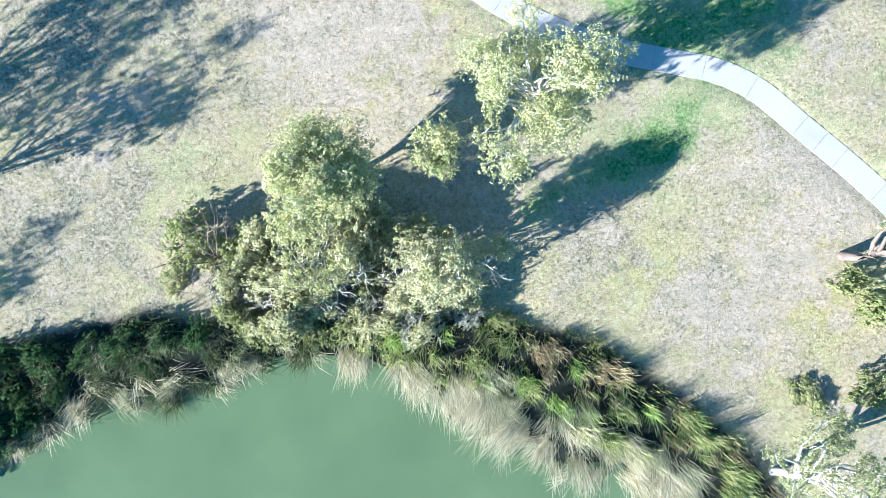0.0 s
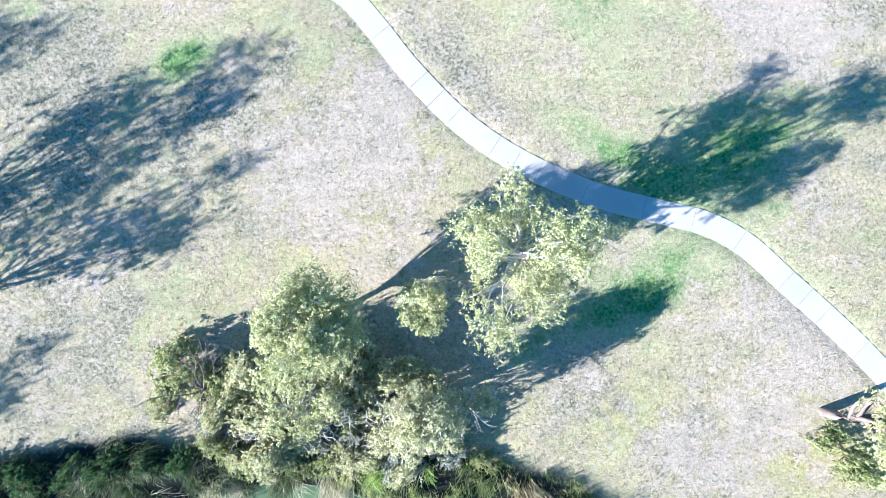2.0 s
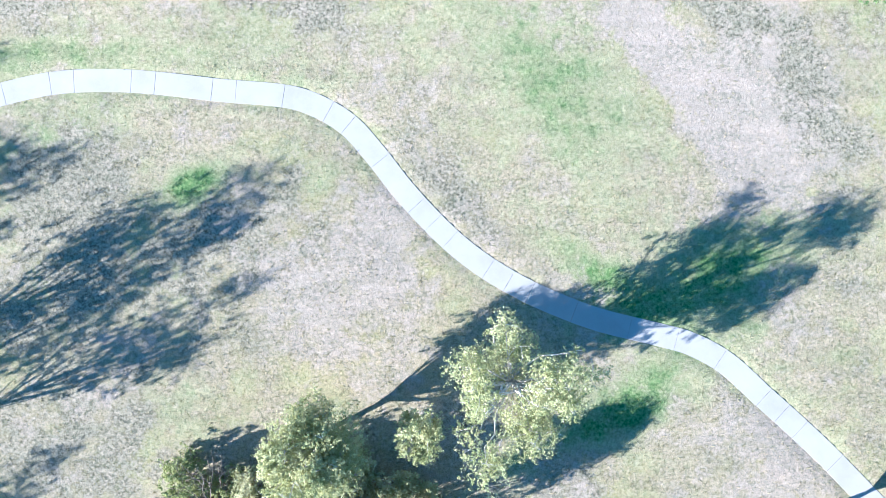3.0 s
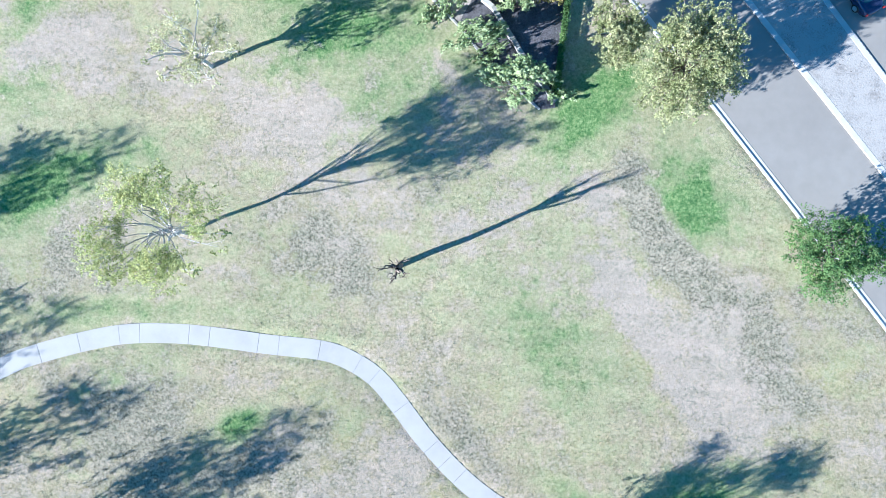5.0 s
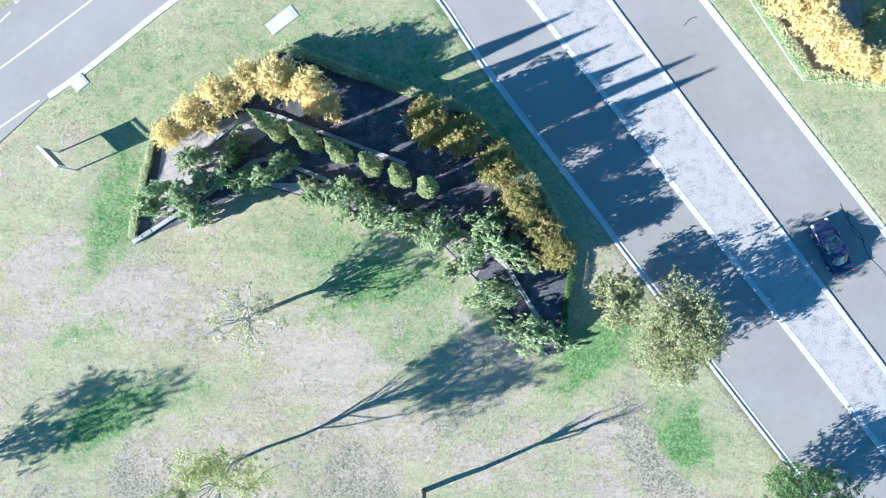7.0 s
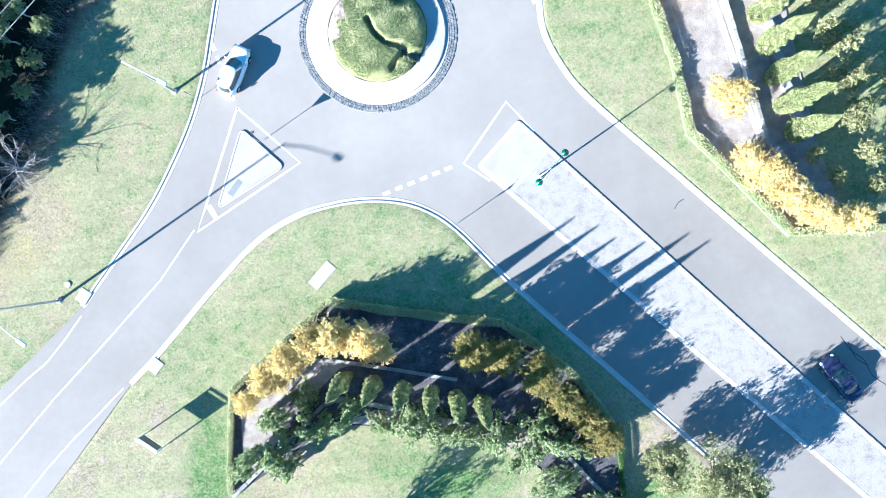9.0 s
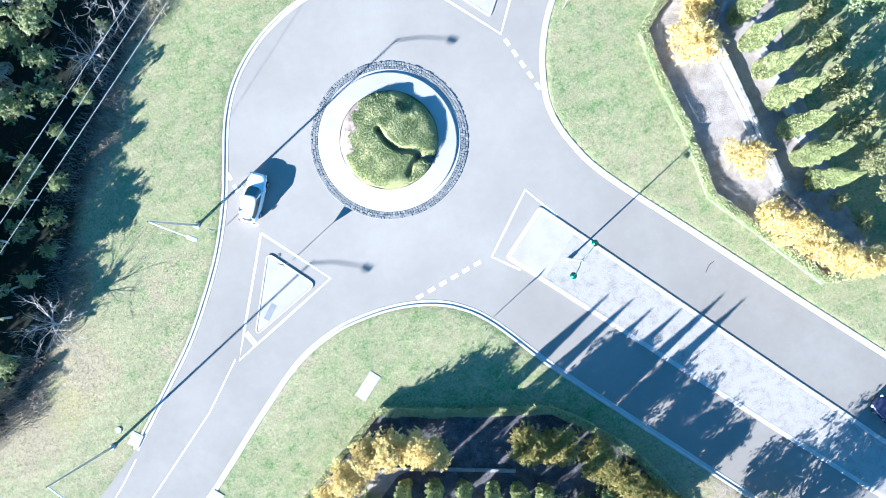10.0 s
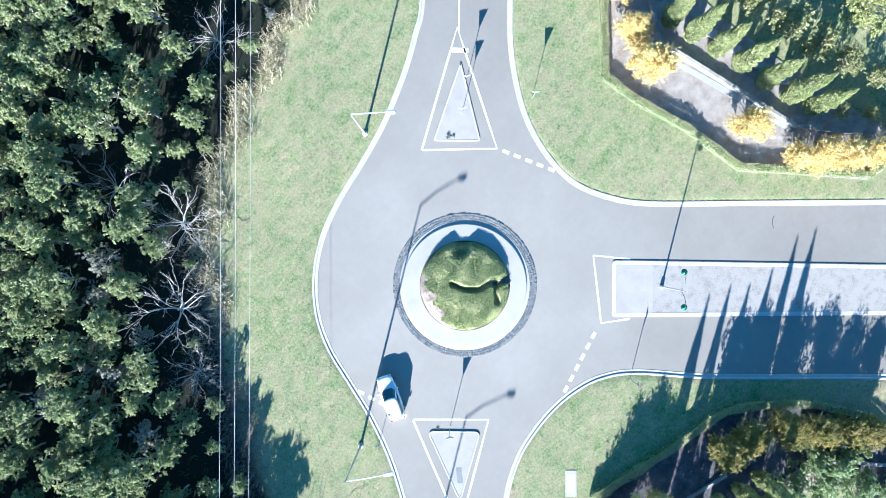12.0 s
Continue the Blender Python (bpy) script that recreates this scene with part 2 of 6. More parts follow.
LEAF_MOUND = leafy("groundcover_leaves", [(0.2, (0.133, 0.172, 0.071)), (0.5, (0.254, 0.302, 0.134)), (0.75, (0.418, 0.443, 0.244))], 0.9, 0.3)
LEAF_STREET = leafy("street_tree_leaves", [(0.2, (0.103, 0.131, 0.050)), (0.42, (0.256, 0.279, 0.121)), (0.68, (0.492, 0.478, 0.273))], 1.0)
LEAF_FOREST = leafy("forest_leaves", [(0.2, (0.078, 0.115, 0.045)), (0.45, (0.240, 0.283, 0.132)), (0.72, (0.534, 0.551, 0.307))], 0.6)
REED_STRAW = leafy("dry_reed", [(0.15, (0.224, 0.207, 0.118)), (0.45, (0.470, 0.431, 0.280)), (0.75, (0.672, 0.627, 0.470))], 0.7, 0.3, each=0.6)
REED_GREEN = leafy("green_rush", [(0.15, (0.072, 0.120, 0.030)), (0.45, (0.204, 0.252, 0.078)), (0.78, (0.528, 0.492, 0.252))], 0.7, 0.3, each=0.6)
REED_GREY = leafy("grey_sedge", [(0.15, (0.160, 0.176, 0.090)), (0.45, (0.310, 0.314, 0.189)), (0.78, (0.500, 0.480, 0.333))], 0.7, 0.3, each=0.6)
# Darker copy of the rush green: the steep bank's shade is in the colour.
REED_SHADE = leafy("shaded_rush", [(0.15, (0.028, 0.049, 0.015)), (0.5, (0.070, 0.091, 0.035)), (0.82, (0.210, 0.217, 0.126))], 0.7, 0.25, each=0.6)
REED_LUSH = leafy("fresh_rush", [(0.15, (0.10, 0.17, 0.03)), (0.45, (0.24, 0.33, 0.07)), (0.78, (0.42, 0.48, 0.17))], 0.7, 0.35, each=0.6)
# Leaf green lowered to carry the deep shade of bank and woodland gaps.
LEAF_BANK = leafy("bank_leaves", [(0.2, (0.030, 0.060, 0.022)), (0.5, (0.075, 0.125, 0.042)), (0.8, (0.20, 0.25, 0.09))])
LEAF_SHRUB = leafy("shrub_leaves", [(0.2, (0.124, 0.183, 0.073)), (0.45, (0.291, 0.357, 0.175)), (0.75, (0.582, 0.626, 0.379))])
BRUSH_TWIG = surface("dry_twigs", [(0.3, (0.10, 0.088, 0.075)), (0.5, (0.19, 0.17, 0.145)), (0.7, (0.36, 0.32, 0.27))], 0.8, 9, 0.95, 0.0, pick="island")
LEAF_OLIVE = leafy("olive_leaves", [(0.2, (0.14, 0.17, 0.055)), (0.45, (0.29, 0.315, 0.13)), (0.72, (0.46, 0.46, 0.24))])
REED_BROWN = leafy("brown_reed", [(0.15, (0.15, 0.12, 0.065)), (0.45, (0.33, 0.275, 0.155)), (0.78, (0.53, 0.47, 0.31))], 0.7, 0.3, each=0.6)
BLADE = leafy("grass_blade", [(0.15, (0.120, 0.149, 0.051)), (0.5, (0.320, 0.279, 0.162)), (0.8, (0.480, 0.400, 0.272))], 0.25, 0.25)
LAWN_BLADE = leafy("lawn_blade", [(0.15, (0.162, 0.179, 0.064)), (0.5, (0.275, 0.276, 0.116)), (0.8, (0.418, 0.396, 0.188))], 0.3, 0.25)
STEEL = surface("galvanised_steel", [(0.3, (0.42, 0.43, 0.44)), (0.7, (0.58, 0.59, 0.6))], 2, 30, 0.45, 0.05, 0.002, metal=0.6)
WHITE_METAL = surface("white_enamel", [(0.3, (0.74, 0.74, 0.74)), (0.7, (0.82, 0.82, 0.82))], 2, 30, 0.45, 0.0)
GREEN_METAL = surface("green_enamel", [(0.3, (0.01, 0.075, 0.045)), (0.7, (0.015, 0.10, 0.065))], 2, 30, 0.35, 0.0)
DARK_METAL = surface("dark_sign_back", [(0.3, (0.10, 0.11, 0.12)), (0.7, (0.16, 0.17, 0.18))], 2, 30, 0.5, 0.0, metal=0.3)
CAR_WHITE = surface("white_car_paint", [(0.3, (0.78, 0.78, 0.78)), (0.7, (0.82, 0.82, 0.82))], 1, 5, 0.22, 0.0)
CAR_BLUE = surface("dark_blue_car_paint", [(0.3, (0.030, 0.036, 0.085)), (0.7, (0.042, 0.05, 0.11))], 1, 5, 0.25, 0.0, metal=0.3)
RUBBER = surface("tyre_rubber", [(0.3, (0.018, 0.018, 0.018)), (0.7, (0.035, 0.035, 0.035))], 3, 30, 0.9, 0.1)
TRIM = surface("black_trim", [(0.3, (0.02, 0.02, 0.022)), (0.7, (0.03, 0.03, 0.032))], 3, 30, 0.6, 0.0)
GLASS = glass_material("car_glass")
LAMP_GLASS = glass_material("lamp_glass", (0.6, 0.6, 0.58))
WATER = water_material()
BARE_EARTH = surface("bare_earth", [(0.3, (0.136, 0.112, 0.094)), (0.5, (0.264, 0.216, 0.183)), (0.7, (0.399, 0.336, 0.289))], 1.5, 12, 0.95, 0.8, 0.06, fine_amount=0.5)
MOSS = surface("mound_turf", [(0.25, (0.089, 0.104, 0.043)), (0.42, (0.202, 0.220, 0.086)), (0.58, (0.321, 0.313, 0.144)), (0.72, (0.499, 0.428, 0.269))], 0.8, 8, 0.95, 1.0, 0.14, fine_amount=0.5)
ROCK = surface("dark_rock", [(0.25, (0.05, 0.055, 0.06)), (0.6, (0.14, 0.14, 0.145)), (0.8, (0.26, 0.25, 0.24))], 1.5, 9, 0.9, 0.6, 0.05)
CRACK = surface("bitumen_seal", [(0.3, (0.03, 0.03, 0.032)), (0.7, (0.06, 0.06, 0.062))], 2, 20, 0.6, 0.1)


# ---- building helpers ----


def mesh_np(name, verts, faces, material, smooth=False):
    """A mesh from arrays; faces all have the same number of corners."""
    verts, faces = np.asarray(verts, float), np.asarray(faces, int)
    me = bpy.data.meshes.new(name)
    k = faces.shape[1]
    me.vertices.add(len(verts))
    me.vertices.foreach_set("co", verts.ravel())
    me.loops.add(faces.size)
    me.loops.foreach_set("vertex_index", faces.ravel())
    me.polygons.add(len(faces))
    me.polygons.foreach_set("loop_start", np.arange(0, faces.size, k))
    me.polygons.foreach_set("use_smooth", np.full(len(faces), smooth))
    me.update(calc_edges=True)
    me.materials.append(material)
    return me


def put(name, mesh, parent=None, label="", at=None):
    ob = new(name, mesh)
    if at is not None:
        ob.matrix_basis = at
    if parent is not None:
        ob.parent = parent
    if label:
        ob["label"] = label
    return ob


def part(name, bm, material, parent, label="", at=None, smooth=False):
    me = bpy.data.meshes.new(name)
    if smooth:
        for f in bm.faces:
            f.smooth = True
    bm.to_mesh(me)
    bm.free()
    me.materials.append(material)
    return put(name, me, parent, label, at)


def thing(name, m, label, category, group=""):
    ob = new(name)
    ob.empty_display_size = 0.3
    ob.matrix_basis = m
    return tagged(ob, label, category, group)


def box(bm, x0, x1, y0, y1, z0, z1, bevel=0.0):
    r = bmesh.ops.create_cube(bm, size=1.0)
    for v in r["verts"]:
        v.co = ((x0 + x1) / 2 + v.co.x * (x1 - x0), (y0 + y1) / 2 + v.co.y * (y1 - y0), (z0 + z1) / 2 + v.co.z * (z1 - z0))
    if bevel:
        es = list({e for v in r["verts"] for e in v.link_edges})
        bmesh.ops.bevel(bm, geom=es, offset=bevel, segments=2, affect="EDGES", profile=0.5)
    return bm


def tubes(paths, sides=6):
    """Tapered tubes along lists of (points, radii), as arrays of vertices and quads."""
    vs, fs, base = [], [], 0
    ang = np.arange(sides) * 2 * np.pi / sides
    for pts, radii in paths:
        pts = np.asarray(pts, float)
        d = np.gradient(pts, axis=0)
        d /= np.linalg.norm(d, axis=1, keepdims=True) + 1e-9
        ref = np.where(np.abs(d[:, 2:3]) > 0.9, np.array([[1.0, 0, 0]]), np.array([[0, 0, 1.0]]))
        a = np.cross(d, ref)
        a /= np.linalg.norm(a, axis=1, keepdims=True) + 1e-9
        b = np.cross(d, a)
        ring = pts[:, None] + np.asarray(radii)[:, None, None] * (a[:, None] * np.cos(ang)[None, :, None] + b[:, None] * np.sin(ang)[None, :, None])
        n = len(pts)
        vs.append(ring.reshape(-1, 3))
        i, j = np.meshgrid(np.arange(n - 1), np.arange(sides), indexing="ij")
        q = np.stack([i * sides + j, i * sides + (j + 1) % sides, (i + 1) * sides + (j + 1) % sides, (i + 1) * sides + j], -1).reshape(-1, 4)
        fs.append(q + base)
        base += n * sides
    return np.concatenate(vs), np.concatenate(fs)


def spline(points, step=0.6):
    """A smooth line through the points (Catmull-Rom), cut at about even steps."""
    p = np.asarray(points, float)
    p = np.vstack([2 * p[0] - p[1], p, 2 * p[-1] - p[-2]])
    out = []
    for k in range(1, len(p) - 2):
        n = max(2, int(np.linalg.norm(p[k + 1] - p[k]) / step))
        t = np.arange(n)[:, None] / n
        out.append(0.5 * (2 * p[k] + (p[k + 1] - p[k - 1]) * t + (2 * p[k - 1] - 5 * p[k] + 4 * p[k + 1] - p[k + 2]) * t**2 + (3 * p[k] - p[k - 1] - 3 * p[k + 1] + p[k + 2]) * t**3))
    out.append(p[-2:-1])
    return np.concatenate(out)


def polyline(points, step=0.6):
    """Straight stretches cut at about even steps."""
    p, out = np.asarray(points, float), []
    for a, b in zip(p[:-1], p[1:]):
        n = max(1, int(np.linalg.norm(b - a) / step))
        out.append(a + (b - a) * (np.arange(n)[:, None] / n))
    out.append(p[-1:])
    return np.concatenate(out)


def normals2(line, closed=False):
    d = np.roll(line, -1, 0) - np.roll(line, 1, 0) if closed else np.gradient(line, axis=0)
    d /= np.linalg.norm(d, axis=1, keepdims=True) + 1e-9
    return np.stack([-d[:, 1], d[:, 0]], -1)


def sweep(name, line, profile, material, closed=False, z=0.0, smooth=False):
    """A profile of (offset to the line's left, height) carried along a flat line."""
    n2, prof = normals2(line, closed), np.asarray(profile, float)
    k, n = len(prof), len(line)
    v = np.empty((n, k, 3))
    v[:, :, :2] = line[:, None] + n2[:, None] * prof[None, :, :1]
    v[:, :, 2] = prof[None, :, 1] + z
    rows = n if closed else n - 1
    i, j = np.meshgrid(np.arange(rows), np.arange(k - 1), indexing="ij")
    i2 = (i + 1) % n
    f = np.stack([i * k + j, i2 * k + j, i2 * k + j + 1, i * k + j + 1], -1).reshape(-1, 4)
    return mesh_np(name, v.reshape(-1, 3), f[:, ::-1], material, smooth)


def flat(name, outline, z, material, thick=0.0):
    """A flat sheet with an outline; with a thickness, a slab down from z."""
    bm = bmesh.new()
    f = bm.faces.new([bm.verts.new((x, y, z)) for x, y in outline])
    if f.normal.z < 0:
        f.normal_flip()
    bm.normal_update()
    if thick:
        r = bmesh.ops.extrude_face_region(bm, geom=[f])
        for v in r["geom"]:
            if isinstance(v, bmesh.types.BMVert):
                v.co.z -= thick
        bmesh.ops.recalc_face_normals(bm, faces=bm.faces)
    bmesh.ops.triangulate(bm, faces=[g for g in bm.faces if len(g.verts) > 4])
    me = bpy.data.meshes.new(name)
    bm.to_mesh(me)
    bm.free()
    me.materials.append(material)
    return me


def inside(poly, x, y):
    poly = np.asarray(poly)
    res = np.zeros(x.shape, bool)
    px, py = poly[:, 0], poly[:, 1]
    qx, qy = np.roll(px, -1), np.roll(py, -1)
    for a, b, c, d in zip(px, py, qx, qy):
        if b != d:
            res ^= ((b > y) != (d > y)) & (x < (c - a) * (y - b) / (d - b) + a)
    return res


def distance(line, x, y):
    line = np.asarray(line)
    best = np.full(x.shape, 1e9)
    for (a, b), (c, d) in zip(line[:-1], line[1:]):
        ux, uy = c - a, d - b
        t = np.clip(((x - a) * ux + (y - b) * uy) / (ux * ux + uy * uy + 1e-9), 0, 1)
        best = np.minimum(best, np.hypot(x - a - t * ux, y - b - t * uy))
    return best


def soft(v, lo, hi):
    t = np.clip((v - lo) / (hi - lo), 0, 1)
    return t * t * (3 - 2 * t)


# ---- the plan ----
WEST_KERB = spline([(-42.2, 68.4), (-37.9, 73.1), (-34.8, 76.6), (-32.2, 80.3), (-29.9, 84.2), (-28.1, 88.4), (-26.9, 92.3), (-25.7, 96.1), (-23.9, 99.3), (-21.1, 102.1), (-17.6, 104.2), (-13.4, 105.5), (-9.3, 106.2), (-4.7, 107.2), (0.5, 109.0), (4.3, 110.8), (7.4, 112.6), (16.0, 119.8), (40.0, 141.0)])
NORTH_KERB = spline([(46.0, 134.6), (22.0, 113.4), (13.3, 105.8), (9.9, 102.7), (7.3, 99.6), (5.2, 96.2), (3.9, 92.2), (3.7, 88.5), (4.9, 85.0), (7.2, 81.4), (13.8, 74.0), (20.7, 66.3), (31.7, 54.1), (60.0, 22.3)])
SOUTH_KERB = spline([(60.0, -4.4), (36.0, 22.3), (24.5, 35.2), (12.4, 48.7), (6.3, 55.6), (-1.9, 64.9), (-6.6, 70.9), (-9.3, 73.2), (-11.9, 74.3), (-15.0, 74.8), (-18.2, 74.7), (-21.3, 74.1), (-25.1, 72.3), (-29.5, 68.7), (-35.6, 63.1), (-38.6, 60.6)])
WEST_END = [(-78.0, 36.5), (-60.0, 53.0), (-51.8, 61.0), (-46.5, 65.0)]
SOUTH_END = [(-45.2, 53.7), (-62.0, 37.0), (-72.0, 26.0)]
ROAD = np.concatenate([WEST_END, WEST_KERB, NORTH_KERB, SOUTH_KERB, SOUTH_END])
HUB = np.array([-11.6, 90.0])
SHORE = spline([(-70.0, -26.0), (-40.0, -17.6), (-27.1, -13.6), (-25.0, -12.2), (-22.3, -11.1), (-19.5, -10.2), (-15.8, -9.8), (-13.4, -8.8), (-9.7, -7.6), (-5.3, -7.8), (-3.6, -9.1), (-1.0, -10.0), (1.7, -11.2), (4.4, -13.0), (6.7, -14.4), (9.7, -14.4), (11.8, -15.8), (16.0, -18.4), (24.0, -24.0), (46.0, -38.0)], 0.8)
POND = np.concatenate([SHORE, [(46.0, -90.0), (-70.0, -90.0)]])
FOOTPATH = spline([(-60.0, 6.0), (-44.0, 14.5), (-34.4, 20.4), (-31.0, 22.1), (-25.6, 23.8), (-21.5, 24.25), (-18.1, 24.2), (-14.4, 23.95), (-10.6, 23.8), (-8.6, 23.35), (-6.4, 22.2), (-4.5, 20.3), (-2.6, 18.1), (0.0, 15.6), (2.3, 13.9), (4.9, 12.5), (7.4, 11.5), (10.0, 10.7), (13.6, 10.0), (15.7, 9.5), (17.9, 8.4), (20.2, 6.5), (22.4, 4.7), (24.6, 2.8), (26.5, 1.0), (34.0, -6.0), (48.0, -18.0)], 0.5)
BED_A = [(-30.6, 49.0), (-30.4, 52.0), (-29.2, 59.1), (-19.2, 66.0), (-14.1, 64.5), (-9.0, 63.1), (-3.8, 61.9), (-0.9, 59.6), (2.8, 55.6), (5.7, 50.5), (5.5, 46.9), (5.4, 42.6), (4.3, 42.4), (0.7, 45.1), (-1.6, 47.7), (-4.8, 50.6), (-9.9, 52.3), (-15.3, 53.6), (-20.5, 54.6), (-26.2, 51.2)]
BED_B = [(24.8, 104.2), (13.3, 93.4), (13.7, 89.3), (14.9, 83.5), (15.5, 76.9), (18.4, 73.2), (23.6, 66.4), (34.0, 65.6), (60.0, 65.0), (60.0, 104.0)]
FOREST_EDGE = [(-75.0, 62.0), (-54.0, 72.0), (-47.5, 77.5), (-44.6, 82.4), (-41.2, 89.8), (-37.8, 96.6), (-33.4, 103.0), (-29.2, 108.8), (-25.5, 112.3), (-20.5, 115.8), (-14.5, 118.2), (-8.5, 119.6), (-2.0, 121.2), (8.0, 126.0), (22.0, 140.0), (34.0, 160.0)]
FOREST = FOREST_EDGE + [(-75.0, 200.0)]
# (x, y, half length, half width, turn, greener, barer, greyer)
# Several green ones turned 20-30 degrees follow tree shadows: turf plus painted shade tint.
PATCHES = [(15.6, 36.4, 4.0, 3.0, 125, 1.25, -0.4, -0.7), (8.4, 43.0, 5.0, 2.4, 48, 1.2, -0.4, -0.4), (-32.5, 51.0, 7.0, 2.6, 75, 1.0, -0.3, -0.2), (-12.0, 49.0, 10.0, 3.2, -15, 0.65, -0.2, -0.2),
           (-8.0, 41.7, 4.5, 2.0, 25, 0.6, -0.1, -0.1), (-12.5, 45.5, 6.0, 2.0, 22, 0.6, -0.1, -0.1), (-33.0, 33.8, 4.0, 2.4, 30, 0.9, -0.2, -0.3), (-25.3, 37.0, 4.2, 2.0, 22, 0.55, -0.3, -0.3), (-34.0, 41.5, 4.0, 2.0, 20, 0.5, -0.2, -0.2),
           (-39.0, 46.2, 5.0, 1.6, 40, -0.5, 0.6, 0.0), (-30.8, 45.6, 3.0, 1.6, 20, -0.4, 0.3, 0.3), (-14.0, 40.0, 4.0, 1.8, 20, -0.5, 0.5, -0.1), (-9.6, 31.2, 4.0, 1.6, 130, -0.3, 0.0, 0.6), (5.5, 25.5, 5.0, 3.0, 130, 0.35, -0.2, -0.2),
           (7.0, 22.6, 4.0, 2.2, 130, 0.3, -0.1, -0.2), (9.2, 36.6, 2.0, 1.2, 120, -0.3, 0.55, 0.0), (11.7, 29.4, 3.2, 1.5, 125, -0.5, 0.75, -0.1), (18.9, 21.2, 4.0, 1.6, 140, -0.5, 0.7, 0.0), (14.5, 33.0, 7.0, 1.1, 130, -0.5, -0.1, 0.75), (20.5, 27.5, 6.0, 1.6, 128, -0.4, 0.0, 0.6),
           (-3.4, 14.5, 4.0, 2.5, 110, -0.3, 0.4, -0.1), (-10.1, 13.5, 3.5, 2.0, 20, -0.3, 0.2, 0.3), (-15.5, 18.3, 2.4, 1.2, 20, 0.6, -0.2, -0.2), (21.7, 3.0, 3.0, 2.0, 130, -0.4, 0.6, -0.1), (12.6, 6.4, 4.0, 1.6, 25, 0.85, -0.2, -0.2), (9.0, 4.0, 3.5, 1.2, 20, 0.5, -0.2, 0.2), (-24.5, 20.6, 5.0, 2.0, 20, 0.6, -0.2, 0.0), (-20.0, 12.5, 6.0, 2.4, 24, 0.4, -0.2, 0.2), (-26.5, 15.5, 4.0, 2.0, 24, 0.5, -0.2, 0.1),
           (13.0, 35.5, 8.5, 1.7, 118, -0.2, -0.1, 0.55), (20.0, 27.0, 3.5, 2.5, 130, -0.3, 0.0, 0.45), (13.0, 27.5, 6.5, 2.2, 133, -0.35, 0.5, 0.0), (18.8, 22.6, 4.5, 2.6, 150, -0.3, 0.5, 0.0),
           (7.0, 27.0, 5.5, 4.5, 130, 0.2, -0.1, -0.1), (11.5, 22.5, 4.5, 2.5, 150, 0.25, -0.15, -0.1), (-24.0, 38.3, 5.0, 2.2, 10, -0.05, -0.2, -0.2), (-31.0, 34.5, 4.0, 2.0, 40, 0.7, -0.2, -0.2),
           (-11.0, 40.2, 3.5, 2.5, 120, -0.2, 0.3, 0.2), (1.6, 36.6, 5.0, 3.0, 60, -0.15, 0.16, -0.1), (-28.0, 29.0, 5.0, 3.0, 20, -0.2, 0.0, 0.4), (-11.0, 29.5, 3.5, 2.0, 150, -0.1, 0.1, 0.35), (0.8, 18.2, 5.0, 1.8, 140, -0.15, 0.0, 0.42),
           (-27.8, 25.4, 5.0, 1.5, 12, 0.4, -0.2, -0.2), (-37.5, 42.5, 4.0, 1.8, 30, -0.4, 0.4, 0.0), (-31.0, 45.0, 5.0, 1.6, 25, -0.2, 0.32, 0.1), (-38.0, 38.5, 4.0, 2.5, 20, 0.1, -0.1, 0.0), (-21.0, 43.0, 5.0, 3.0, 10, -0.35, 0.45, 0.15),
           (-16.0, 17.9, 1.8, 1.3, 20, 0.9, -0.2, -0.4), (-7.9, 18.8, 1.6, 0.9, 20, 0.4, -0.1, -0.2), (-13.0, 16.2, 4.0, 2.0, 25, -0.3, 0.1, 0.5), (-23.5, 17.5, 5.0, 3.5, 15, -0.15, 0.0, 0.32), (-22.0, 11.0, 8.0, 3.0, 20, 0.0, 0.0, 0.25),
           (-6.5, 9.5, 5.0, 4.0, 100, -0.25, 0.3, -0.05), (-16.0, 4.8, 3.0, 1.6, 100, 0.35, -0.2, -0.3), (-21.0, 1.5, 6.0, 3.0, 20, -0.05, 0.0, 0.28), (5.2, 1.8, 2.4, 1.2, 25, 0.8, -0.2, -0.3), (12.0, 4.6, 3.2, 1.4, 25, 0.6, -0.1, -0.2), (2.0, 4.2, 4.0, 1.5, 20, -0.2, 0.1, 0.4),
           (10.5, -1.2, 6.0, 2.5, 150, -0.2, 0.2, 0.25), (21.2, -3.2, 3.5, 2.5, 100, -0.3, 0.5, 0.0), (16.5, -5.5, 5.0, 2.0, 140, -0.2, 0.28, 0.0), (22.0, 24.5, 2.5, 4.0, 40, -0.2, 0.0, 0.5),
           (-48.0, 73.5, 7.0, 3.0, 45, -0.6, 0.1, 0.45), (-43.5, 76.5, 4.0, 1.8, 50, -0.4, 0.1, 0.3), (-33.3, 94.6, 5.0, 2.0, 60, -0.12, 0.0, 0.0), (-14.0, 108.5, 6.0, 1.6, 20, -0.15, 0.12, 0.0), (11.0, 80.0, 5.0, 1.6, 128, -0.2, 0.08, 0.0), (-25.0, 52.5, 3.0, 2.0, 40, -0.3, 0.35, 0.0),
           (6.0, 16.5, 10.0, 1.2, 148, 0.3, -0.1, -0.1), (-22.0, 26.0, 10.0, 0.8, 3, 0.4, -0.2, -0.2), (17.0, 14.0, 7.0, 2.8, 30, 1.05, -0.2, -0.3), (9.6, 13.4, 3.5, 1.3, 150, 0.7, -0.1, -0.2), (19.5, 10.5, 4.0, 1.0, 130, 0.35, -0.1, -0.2)]

